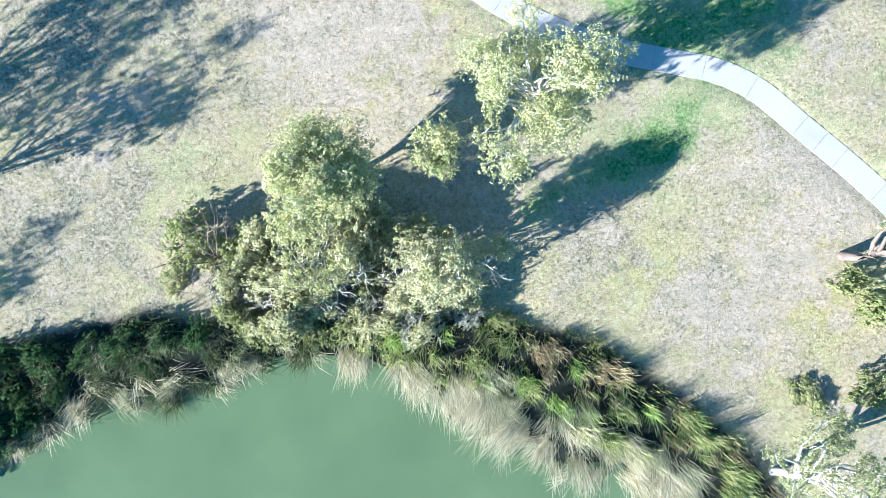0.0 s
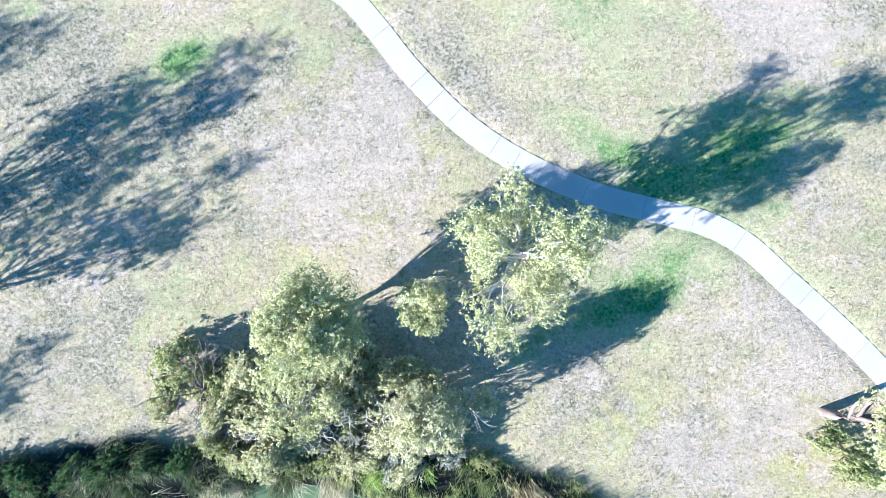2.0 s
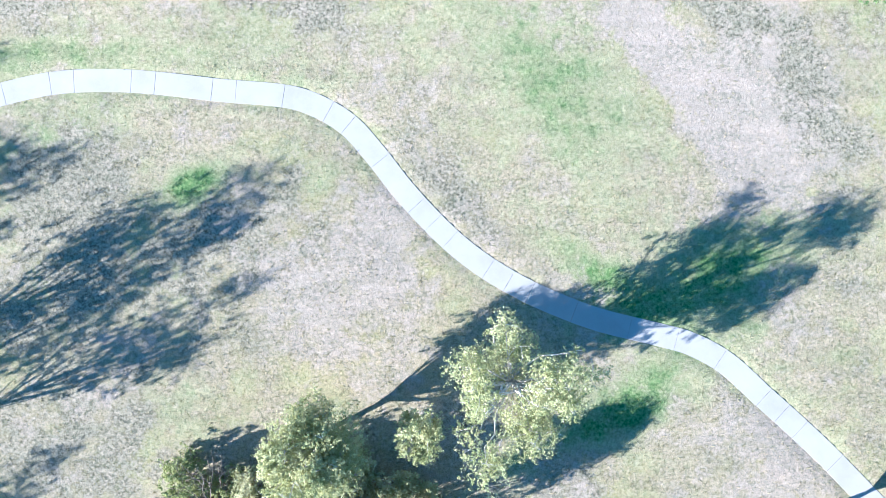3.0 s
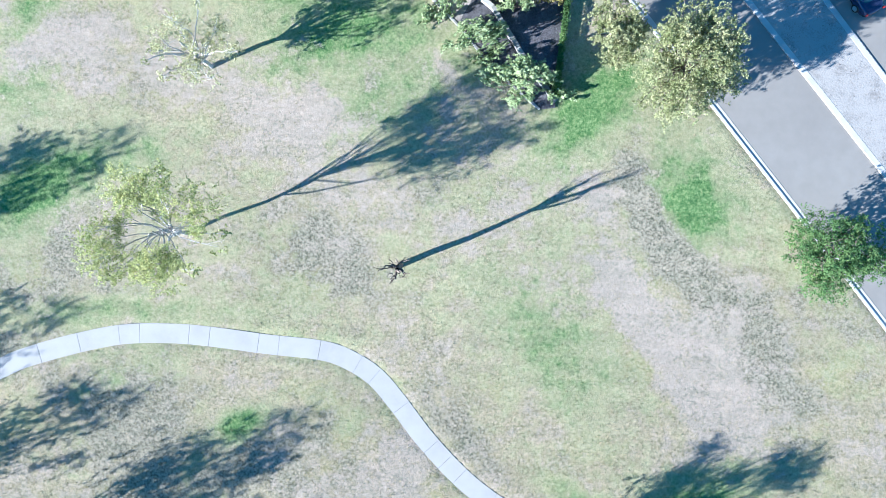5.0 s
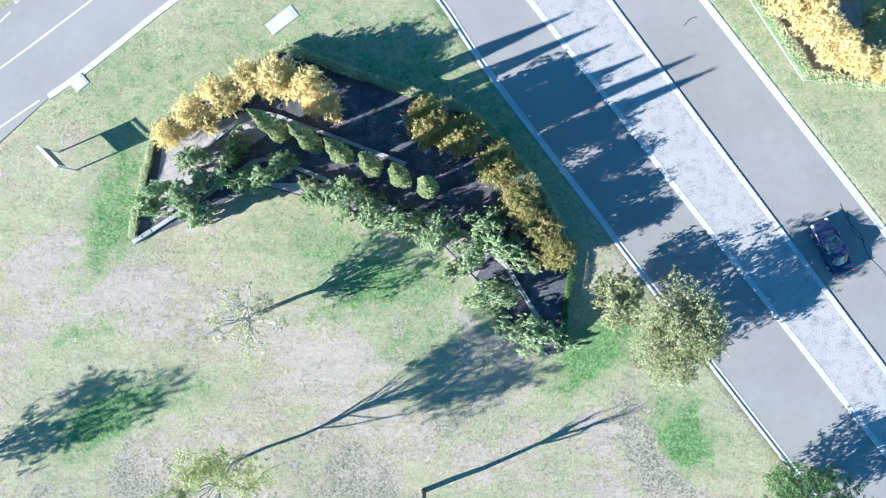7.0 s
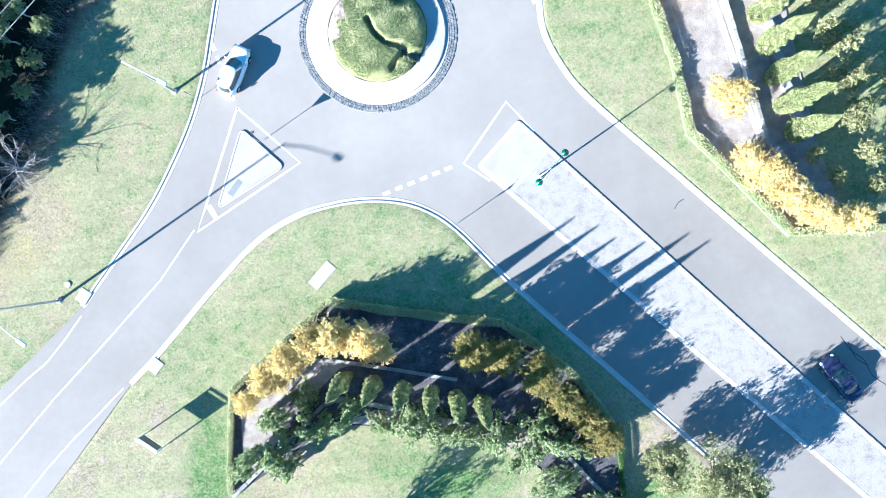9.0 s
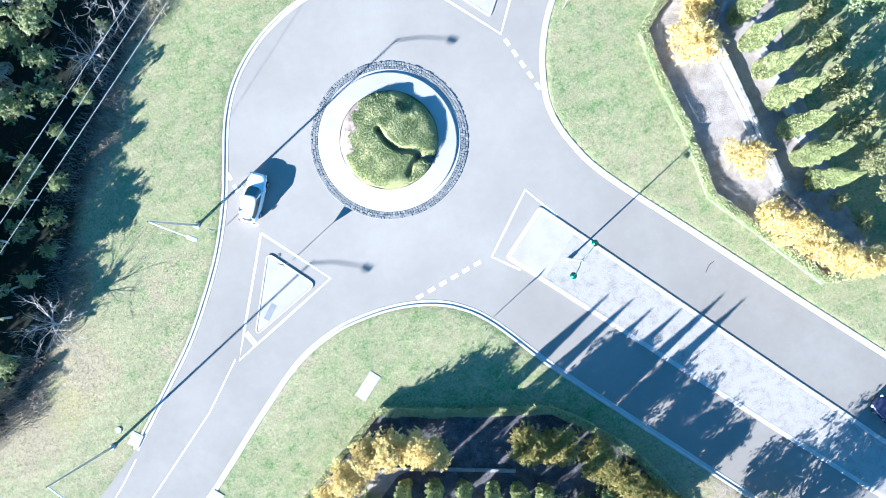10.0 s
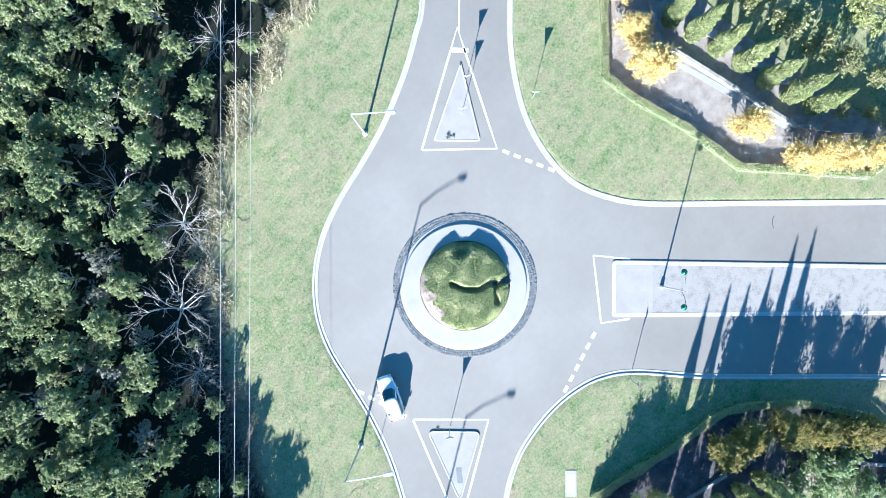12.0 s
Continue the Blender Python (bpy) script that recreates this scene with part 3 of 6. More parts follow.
BANK_TOP = [(-64, -13.0), (-40.0, -8.6), (-27.0, -6.3), (-24.2, -5.8), (-21.9, -5.1), (-18.1, -4.4), (-15.7, -4.8), (-11.4, -5.2), (-6.7, -4.8), (1.4, -4.5), (5.0, -5.2), (8.4, -6.0), (11.7, -7.8), (14.4, -9.9), (16.7, -11.7), (18.6, -13.8), (22.0, -18.0), (34.0, -26.0)]
BANK = np.concatenate([SHORE, np.array(BANK_TOP)[::-1]])

# ---- ground: one sheet to the horizon ----
xs = np.concatenate([[-2500, -800, -300, -130, -85], np.arange(-64, 44.01, 0.45), [60, 100, 250, 800, 2500]])
ys = np.concatenate([[-2500, -800, -300, -120, -60], np.arange(-32, 150.01, 0.45), [170, 220, 400, 900, 2500]])
GX, GY = np.meshgrid(xs, ys, indexing="ij")
road_in, pond_in = inside(ROAD, GX, GY), inside(POND, GX, GY)
road_d = distance(np.vstack([ROAD, ROAD[:1]]), GX, GY) * np.where(road_in, 1, -1)
shore_d = distance(SHORE, GX, GY) * np.where(pond_in, -1, 1)
path_d = distance(FOOTPATH, GX, GY)
GZ = 0.075 - 0.175 * soft(road_d, -0.32, 0.1)
GZ -= 0.1 * soft(0.95 - path_d, 0.0, 0.35)
GZ += 0.05 * np.sin(GX * 0.31 + 1.0) * np.sin(GY * 0.27) * soft(-road_d, 1.5, 6.0) * soft(path_d, 1.2, 3.0)
GZ -= 0.64 * (1 - soft(shore_d, 0.0, 3.6)) + 1.1 * soft(-shore_d, 0.0, 2.5)
nx, ny = GX.shape
gi, gj = np.meshgrid(np.arange(nx - 1), np.arange(ny - 1), indexing="ij")
quads = np.stack([gi * ny + gj, (gi + 1) * ny + gj, (gi + 1) * ny + gj + 1, gi * ny + gj + 1], -1).reshape(-1, 4)
ground_mesh = mesh_np("ground", np.stack([GX, GY, GZ], -1).reshape(-1, 3), quads, GROUND, True)
bed_in = inside(BED_A, GX, GY) | inside(BED_B, GX, GY)
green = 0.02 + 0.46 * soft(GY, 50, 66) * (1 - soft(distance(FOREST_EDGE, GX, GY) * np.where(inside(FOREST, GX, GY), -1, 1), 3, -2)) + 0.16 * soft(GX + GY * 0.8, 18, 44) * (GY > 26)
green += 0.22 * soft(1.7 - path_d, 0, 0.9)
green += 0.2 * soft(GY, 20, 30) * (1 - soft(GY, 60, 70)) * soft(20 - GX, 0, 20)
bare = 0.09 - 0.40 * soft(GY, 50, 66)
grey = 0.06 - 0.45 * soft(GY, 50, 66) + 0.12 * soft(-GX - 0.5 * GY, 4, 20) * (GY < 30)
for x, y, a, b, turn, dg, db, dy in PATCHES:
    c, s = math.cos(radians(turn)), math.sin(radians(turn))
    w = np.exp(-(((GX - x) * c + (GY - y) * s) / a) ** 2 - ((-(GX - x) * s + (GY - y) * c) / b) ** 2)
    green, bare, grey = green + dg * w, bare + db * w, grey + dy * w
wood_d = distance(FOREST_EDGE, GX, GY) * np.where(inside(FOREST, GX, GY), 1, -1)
# Where the ground takes the near-black litter colour with its painted-in shade.
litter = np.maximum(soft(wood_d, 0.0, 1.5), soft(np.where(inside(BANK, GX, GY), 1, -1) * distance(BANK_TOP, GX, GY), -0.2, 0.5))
coarse = 0.76 - 0.46 * soft(GY, 14, 34)
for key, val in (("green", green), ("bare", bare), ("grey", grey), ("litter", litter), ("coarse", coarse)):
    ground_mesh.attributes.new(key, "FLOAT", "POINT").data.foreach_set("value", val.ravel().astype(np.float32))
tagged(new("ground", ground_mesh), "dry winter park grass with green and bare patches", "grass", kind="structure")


def height(x, y):
    """The ground's height at a place."""
    i, j = np.clip(np.searchsorted(xs, x) - 1, 0, nx - 2), np.clip(np.searchsorted(ys, y) - 1, 0, ny - 2)
    u, v = (x - xs[i]) / (xs[i + 1] - xs[i]), (y - ys[j]) / (ys[j + 1] - ys[j])
    return (GZ[i, j] * (1 - u) + GZ[i + 1, j] * u) * (1 - v) + (GZ[i, j + 1] * (1 - u) + GZ[i + 1, j + 1] * u) * v


# ---- pond ----
tagged(new("water", flat("water", [(-70, -24), (-8, -5.0), (46, -30), (46, -90), (-70, -90)], -0.5, WATER)), "still murky green pond water", "pond", kind="structure")

# ---- road, kerbs, islands ----
tagged(new("road", flat("road", ROAD, 0.0, ASPHALT)), "worn pale grey asphalt road and roundabout", "road", kind="structure")
KERB = [(0.22, -0.15), (0.22, 0.07), (0.20, 0.085), (0.03, 0.085), (0.0, 0.07), (-0.02, 0.012), (-0.32, 0.02), (-0.34, -0.03)]
for name, line in (("kerb_west", WEST_KERB), ("kerb_north", NORTH_KERB), ("kerb_south", SOUTH_KERB)):
    tagged(new(name, sweep(name, line, KERB, CONCRETE)), "pale concrete kerb and gutter along the road", "kerb", kind="structure")


def ring(r, n=96):
    a = np.arange(n) * 2 * np.pi / n
    return HUB + r * np.stack([np.cos(a), np.sin(a)], -1)


def island(name, outline, label, top=0.13, surface_material=ISLAND_CONCRETE, kerb=0.16):
    """A raised traffic island: a concrete slab with a rounded rim."""
    line = np.asarray(outline, float)
    ob = tagged(new(name, flat(name, line, top - 0.012, surface_material, 0.11)), label, "traffic island", kind="structure")
    closed = np.vstack([line, line[:1]])
    rim = sweep("kerb", polyline(closed, 1.0)[:-1], [(0.0, 0.0), (0.02, top - 0.02), (0.05, top), (kerb, top), (kerb + 0.02, top - 0.02)], CONCRETE, True)
    put("kerb", rim, ob)
    return ob


def rounded(points, r=0.4, n=5):
    """A polygon with its corners rounded."""
    out, p = [], [np.array(q, float) for q in points]
    for k in range(len(p)):
        a, b, c = p[k - 1], p[k], p[(k + 1) % len(p)]
        u, v = (a - b) / np.linalg.norm(a - b), (c - b) / np.linalg.norm(c - b)
        s, e = b + u * r, b + v * r
        for t in np.linspace(0, 1, n):
            out.append((1 - t) ** 2 * s + 2 * t * (1 - t) * b + t * t * e)
    return np.array(out)


# median between the carriageways
MED_S, MED_N = np.array([(-4.1, 76.6), (14.6, 55.8), (32.7, 35.9), (60.0, 6.2)]), np.array([(0.3, 80.45), (18.4, 59.3), (32.6, 42.9), (60.0, 12.0)])
median_outline = rounded(np.vstack([MED_S, MED_N[::-1]])[:, :2], 0.5)
island("median", median_outline, "long raised median with pale gravel between concrete kerbs", 0.08, GRAVEL, 0.42)
nose = [(-3.61, 76.41), (-1.14, 73.65), (2.67, 77.0), (0.26, 79.81)]
tagged(new("median_nose", flat("median_nose", rounded(nose, 0.25), 0.074, ISLAND_CONCRETE, 0.03)), "smooth concrete nose of the median", "paving", kind="structure")
island("splitter_south", rounded([(-25.3, 82.7), (-22.0, 78.9), (-28.3, 75.9)], 0.45), "triangular concrete splitter island", 0.1)
island("splitter_north", rounded([(-2.7, 102.2), (0.5, 98.5), (5.3, 105.5)], 0.45), "triangular concrete splitter island", 0.09)

# roundabout
hub = tagged(new("roundabout_apron", sweep("roundabout_apron", ring(5.6), [(-1.06, 0.0), (-1.04, 0.07), (-0.72, 0.09), (-0.70, 0.2), (-0.63, 0.225), (0.2, 0.25), (1.0, 0.28)], PALE_CONCRETE, True)), "smooth pale concrete apron round the mound", "paving", kind="structure")
tagged(new("cobble_bed", sweep("cobble_bed", ring(7.0), [(-0.36, 0.0), (-0.34, 0.03), (0.36, 0.03), (0.4, 0.0)], JOINT, True)), "dark mortar bed of the cobble ring", "paving", kind="structure")

# paint
def stripe(name, line, width, label, parent=None, z=0.006):
    n2 = normals2(np.asarray(line, float)) * width / 2
    ob = new(name, flat(name, np.vstack([line + n2, (line - n2)[::-1]]), z, PAINT))
    return tagged(ob, label, "road marking", kind="structure")


stripe("trim_line_south", polyline([(-25.45, 84.85), (-20.3, 79.05), (-30.6, 73.9), (-25.45, 84.85)], 3), 0.21, "white painted outline of the splitter")
stripe("trim_line_north", polyline([(-4.15, 102.45), (1.05, 96.8), (7.6, 108.0), (-4.15, 102.45)], 3), 0.21, "white painted outline of the splitter")
stripe("trim_line_median", polyline([(1.6, 79.1), (-0.6, 82.2), (-5.25, 77.0), (-3.0, 75.1)], 3), 0.21, "white painted line round the median nose")
stripe("trim_line_centre", polyline([(-70.0, 38.2), (-52.0, 54.6), (-45.9, 60.2), (-40.7, 64.6), (-34.6, 69.9), (-30.9, 74.1)], 4), 0.14, "white painted centre line")
stripe("trim_line_edge_west", spline([(-70.0, 43.2), (-52.1, 59.4), (-46.2, 63.6), (-42.4, 67.5)], 3), 0.13, "white painted edge line")
stripe("trim_line_edge_south", spline([(-60.0, 41.5), (-47.3, 53.9), (-42.8, 57.6), (-39.4, 60.3)], 3), 0.13, "white painted edge line")
stripe("trim_line_far", polyline([(7.4, 107.6), (30.0, 127.0), (44.0, 139.4)], 4), 0.14, "white painted centre line")
stripe("trim_bar_south", polyline([(-29.3, 76.2), (-28.7, 74.9)], 2), 0.5, "white painted bar across the hatching")
stripe("trim_bar_north", polyline([(5.5, 106.9), (6.6, 105.6)], 2), 0.5, "white painted bar across the hatching")
dash = flat("give_way_dash", [(-0.36, -0.18), (0.36, -0.18), (0.36, 0.18), (-0.36, 0.18)], 0.006, PAINT)
for a, b, n in (((-26.9, 90.7), (-25.75, 85.9), 5), ((1.4, 95.9), (3.1, 91.2), 5), ((-6.7, 76.75), (-12.7, 75.2), 6)):
    a, b = np.array(a), np.array(b)
    for k in range(n):
        c = a + (b - a) * k / (n - 1)
        ob = put("give_way_dash", dash, None, "", pose(*c, 0, 0, 0, math.degrees(math.atan2(*(b - a)[::-1]))))
        tagged(ob, "short white give-way dash on the asphalt", "road marking", "give-way dashes")

# footpath slabs
rng = np.random.default_rng(3)
walkway = tagged(new("footpath", sweep("footpath", FOOTPATH, [(0.71, -0.06), (0.71, 0.02), (-0.71, 0.02), (-0.71, -0.06)], JOINT)), "winding pale concrete footpath through the grass", "footpath", kind="structure")
seg = np.concatenate([[0], np.cumsum(np.linalg.norm(np.diff(FOOTPATH, axis=0), axis=1))])
path_n = normals2(FOOTPATH)
pos_s = 0.0
while pos_s < seg[-1] - 1:
    ln = float(rng.choice([1.5, 1.5, 3.0, 3.0, 3.6]))
    cut = np.linspace(pos_s + 0.010, min(pos_s + ln, seg[-1]) - 0.010, max(3, int(ln / 0.5)))
    c = np.stack([np.interp(cut, seg, FOOTPATH[:, k]) for k in (0, 1)], -1)
    n2 = np.stack([np.interp(cut, seg, path_n[:, k]) for k in (0, 1)], -1)
    lift = 0.045 + rng.uniform(-0.006, 0.006)
    v = np.concatenate([np.c_[c + n2 * 0.72, np.full(len(c), lift)], np.c_[c - n2 * 0.72, np.full(len(c), lift)], np.c_[c + n2 * 0.72, np.full(len(c), -0.05)], np.c_[c - n2 * 0.72, np.full(len(c), -0.05)]])
    k = len(c)
    i = np.arange(k - 1)
    f = np.concatenate([np.stack(q, -1) for q in ((i, i + k, i + k + 1, i + 1), (i + 2 * k, i, i + 1, i + 2 * k + 1), (i + k, i + 3 * k, i + 3 * k + 1, i + k + 1))] + [np.array([[0, 2 * k, 3 * k, k], [k - 1, 2 * k - 1, 4 * k - 1, 3 * k - 1]])])
    put("slab", mesh_np("slab", v, f, PATH_CONCRETE), walkway)
    pos_s += ln


# ---- plants ----
def leaf_quads(centres, size, rng, droop=0.0, slim=0.45, facing=None):
    """One small pointed leaf at each centre, turned at random, or roughly to face a direction."""
    n = len(centres)
    d = rng.normal(size=(n, 3))
    d[:, 2] -= droop
    if facing is None:
        facing = rng.normal(size=(n, 3))
    side = np.cross(facing, d)
    side /= np.linalg.norm(side, axis=1, keepdims=True) + 1e-9
    d = np.cross(side, facing)
    d /= np.linalg.norm(d, axis=1, keepdims=True) + 1e-9
    ln = size * rng.uniform(0.6, 1.4, (n, 1))
    v = np.stack([centres - d * ln / 2, centres + side * ln * slim / 2, centres + d * ln / 2, centres - side * ln * slim / 2], 1)
    return v.reshape(-1, 3), np.arange(4 * n).reshape(-1, 4)


def clump_points(clumps, count, rng, squash=0.8, hollow=0.35, spray=26):
    """Leaves along short twigs that stick out of uneven clumps (x, y, z, radius), and the way each leaf faces."""
    c = np.asarray(clumps, float)
    axes = rng.uniform(0.7, 1.35, (len(c), 3)) * (1, 1, squash)
    w = c[:, 3] ** 2
    ns = count // spray + 1
    pick = rng.choice(len(c), ns, p=w / w.sum())
    d = rng.normal(size=(ns, 3))
    d /= np.linalg.norm(d, axis=1, keepdims=True)
    r = c[pick, 3] * (hollow + (1 - hollow) * rng.random(ns) ** 0.6) * rng.uniform(0.8, 1.15, ns)
    tip = c[pick, :3] + d * r[:, None] * axes[pick]
    k = np.repeat(np.arange(ns), spray)[:count]
    n = len(k)
    axis = d * 0.8 + rng.normal(size=(ns, 3)) * 0.5 + (0, 0, -0.2)
    axis /= np.linalg.norm(axis, axis=1, keepdims=True)
    long = (rng.uniform(0.5, 1.0, ns) * np.clip(c[pick, 3], 0.45, 1.1) * 0.85)[k][:, None]
    o = rng.normal(size=(n, 3))
    o /= np.linalg.norm(o, axis=1, keepdims=True)
    s = rng.uniform(-0.65, 0.45, (n, 1))
    p = tip[k] + axis[k] * long * s + o * long * rng.uniform(0.06, 0.3, (n, 1)) * (1.0 - 0.7 * np.abs(s))
    p[:, 2] = np.maximum(p[:, 2], 0.06)
    return p, o * 0.8 + d[k] * 0.5 + (0, 0, 0.35) + rng.normal(size=(n, 3)) * 0.55


def limb(a, b, r0, r1, rng, bend=0.15, n=5):
    a, b = np.asarray(a, float), np.asarray(b, float)
    t = np.linspace(0, 1, n)[:, None]
    ln = np.linalg.norm(b - a)
    off = rng.normal(size=3) * bend * ln
    p = a + (b - a) * t + off * (t * (1 - t)) * 1.5 + rng.normal(size=(n, 3)) * 0.02 * ln * (t * (1 - t) * 4)
    return p, r0 + (r1 - r0) * t[:, 0]


def tree_meshes(name, seed, h, crown_r, base_z, clumps, clump_r, leaves, leaf_size, leaf, bark, trunk_r=0.16, twigs=3, droop=0.4, lean=(0, 0), slim=0.55, shell=0.5, squash=0.8, hollow=0.35):
    """A trunk that forks into limbs and twigs, and a crown of leaf clumps at their ends with gaps between."""
    rng = np.random.default_rng(seed)
    lean = np.array([*lean, 0.0])
    top = np.array([0, 0, h * 0.82]) + lean
    trunk, tr = limb((0, 0, -0.15), top, trunk_r, trunk_r * 0.3, rng, 0.06, 8)
    paths, balls = [(trunk, tr)], []
    zc, hz = (base_z + h) / 2, (h - base_z) / 2
    ph = rng.uniform(0, 6.3, 3)
    for k in range(clumps):
        a = k * 2.39996 + rng.uniform(-0.4, 0.4)
        u = rng.uniform(-0.85, 0.95)
        rr = crown_r * math.sqrt(max(0.05, 1 - u * u * 0.85)) * rng.uniform(shell, 1.0) * (1 + 0.16 * math.sin(2 * a + ph[0]) + 0.14 * math.sin(3 * a + ph[1]) + 0.08 * math.sin(5 * a + ph[2]))
        cr = clump_r * rng.choice([0.55, 0.8, 1.0, 1.35])
        c = np.array([math.cos(a) * (rr - cr * 0.4), math.sin(a) * (rr - cr * 0.4), zc + u * (hz - cr * 0.5)]) + lean * 0.9
        balls.append((*c, cr))
        f = np.clip((c[2] / h) * rng.uniform(0.45, 0.75), 0.15, 0.95)
        i = f * (len(trunk) - 1)
        start = np.array([np.interp(i, np.arange(len(trunk)), trunk[:, q]) for q in range(3)])
        r0 = np.interp(i, np.arange(len(trunk)), tr) * 0.55
        paths.append(limb(start, c, r0, max(0.014, r0 * 0.25), rng, 0.18, 6))
        for _ in range(twigs):
            d = rng.normal(size=3)
            paths.append(limb(paths[-1][0][-2] if rng.random() < 0.5 else c, c + d / np.linalg.norm(d) * cr * 0.9, max(0.012, r0 * 0.25), 0.006, rng, 0.2, 3))
    v, f = tubes(paths, 5)
    wood = mesh_np("trunk", v, f, bark, True)
    crown = None
    if leaves:
        lp, facing = clump_points(balls, leaves, rng, squash, hollow)
        lv, lf = leaf_quads(lp, leaf_size, rng, droop, slim, facing)
        crown = mesh_np("crown", lv, lf, leaf)
    return name, wood, crown


def plant(kit, x, y, label, category="tree", group="", turn=0.0, scale=1.0, stretch=0.88):
    name, wood, crown = kit
    m = pose(x, y, float(height(x, y)), 0, 0, turn) @ Matrix.Diagonal((scale, scale, scale * stretch, 1))
    ob = thing(name, m, label, category, group)
    put("trunk", wood, ob)
    if crown:
        put("crown", crown, ob)
    return ob


def bush_meshes(name, seed, r, h, leaves, leaf_size, leaf, bark=BARK_DARK, clumps=14, droop=0.0, slim=0.5):
    rng = np.random.default_rng(seed)
    balls, paths = [], []
    for k in range(clumps):
        a, q = k * 2.39996 + rng.uniform(-0.6, 0.6), math.sqrt((k + 0.5) / clumps) * rng.uniform(0.7, 1.35)
        cr = r * rng.uniform(0.2, 0.46)
        z = h * (1 - 0.55 * q * q) * rng.uniform(0.65, 1.0) - cr * 0.5
        c = (math.cos(a) * r * q * 0.8, math.sin(a) * r * q * 0.8, max(z, cr * 0.45))
        balls.append((*c, cr))
        paths.append(limb((rng.uniform(-0.1, 0.1) * r, rng.uniform(-0.1, 0.1) * r, -0.05), c, 0.03, 0.008, rng, 0.2, 4))
    v, f = tubes(paths, 4)
    lp, facing = clump_points(balls, leaves, rng, 0.85, 0.4)
    lv, lf = leaf_quads(lp, leaf_size, rng, droop, slim, facing)
    return name, mesh_np("stems", v, f, bark, True), mesh_np("foliage", lv, lf, leaf)


def plant_bush(kit, x, y, label, category="shrub", group="", turn=0.0, scale=1.0, stretch=1.0):
    name, wood, crown = kit
    wide = 1 + 0.28 * math.sin(x * 3.7 + y * 5.1)
    ob = thing(name, pose(x, y, float(height(x, y)), 0, 0, turn) @ Matrix.Diagonal((scale * wide, scale / wide, scale * stretch, 1)), label, category, group)
    put("stems", wood, ob)
    put("foliage", crown, ob)
    return ob


def bare_tree_meshes(name, seed, h, spread, bark, limbs=9, trunk_r=0.14, clear=0.45):
    """A leafless tree: limbs fork three times into fine twigs."""
    rng = np.random.default_rng(seed)
    trunk, tr = limb((0, 0, -0.1), (0.1, -0.1, h * max(0.6, clear * 0.8)), trunk_r, trunk_r * 0.5, rng, 0.06, 6)
    paths = [(trunk, tr)]
    for k in range(limbs):
        a = k * 2.39996 + rng.uniform(-0.3, 0.3)
        f = rng.uniform(clear, 1.0)
        s = trunk[int(f * 5)]
        e = s + np.array([math.cos(a) * spread * rng.uniform(0.5, 0.9), math.sin(a) * spread * rng.uniform(0.5, 0.9), h * rng.uniform(0.15, 0.38)])
        main = limb(s, e, trunk_r * 0.45, trunk_r * 0.16, rng, 0.2, 6)
        paths.append(main)
        for _ in range(4):
            s2 = main[0][rng.integers(2, 6)]
            e2 = s2 + (e - s) * rng.uniform(0.25, 0.5) + rng.normal(size=3) * spread * 0.2
            sub = limb(s2, e2, trunk_r * 0.16, 0.012, rng, 0.2, 4)
            paths.append(sub)
            for _ in range(3):
                s3 = sub[0][rng.integers(1, 4)]
                paths.append(limb(s3, s3 + (e2 - s2) * 0.4 + rng.normal(size=3) * spread * 0.12, 0.014, 0.006, rng, 0.2, 3))
    v, f = tubes(paths, 5)
    return name, mesh_np("trunk", v, f, bark, True), None


def cypress_meshes(seed, h, r, leaves, leaf_size=0.16):
    """A narrow column of upright sprays round a short trunk."""
    rng = np.random.default_rng(seed)
    v, f = tubes([limb((0, 0, -0.1), (0, 0, h * 0.9), 0.11, 0.02, rng, 0.01, 6)], 6)
    z = h * (0.03 + 0.97 * rng.random(leaves) ** 1.15)
    t = z / h
    prof = r * np.clip(np.minimum(1.0, 0.55 + t * 3.5) * (1 - t**2.6), 0.06, 1)
    a = rng.uniform(0, 2 * np.pi, leaves)
    ph = rng.uniform(0, 6.3, 4)
    lump = 1 + 0.14 * np.sin(a * 4 + z * 2.3 + ph[0]) * np.sin(z * 2.9 + ph[1]) + 0.14 * np.sin(a * 2 - z * 1.6 + ph[2]) + 0.1 * np.sin(a * 7 + z * 5.1 + ph[3])
    rr = prof * lump * (0.62 + 0.38 * rng.random(leaves) ** 0.5)
    d = rng.normal(size=(leaves, 3)) * 0.55 + np.stack([np.cos(a) * 0.4, np.sin(a) * 0.4, np.full(leaves, 0.9)], -1)
    d /= np.linalg.norm(d, axis=1, keepdims=True)
    c = np.stack([np.cos(a) * rr, np.sin(a) * rr, z], -1)
    side = np.cross(d, rng.normal(size=(leaves, 3)))
    side /= np.linalg.norm(side, axis=1, keepdims=True)
    ln = leaf_size * rng.uniform(0.7, 1.5, (leaves, 1))
    q = np.stack([c - d * ln / 2, c + side * ln * 0.28, c + d * ln / 2, c - side * ln * 0.28], 1).reshape(-1, 3)
    return "cypress", mesh_np("trunk", v, f, BARK_DARK, True), mesh_np("crown", q, np.arange(4 * leaves).reshape(-1, 4), LEAF_CYPRESS)


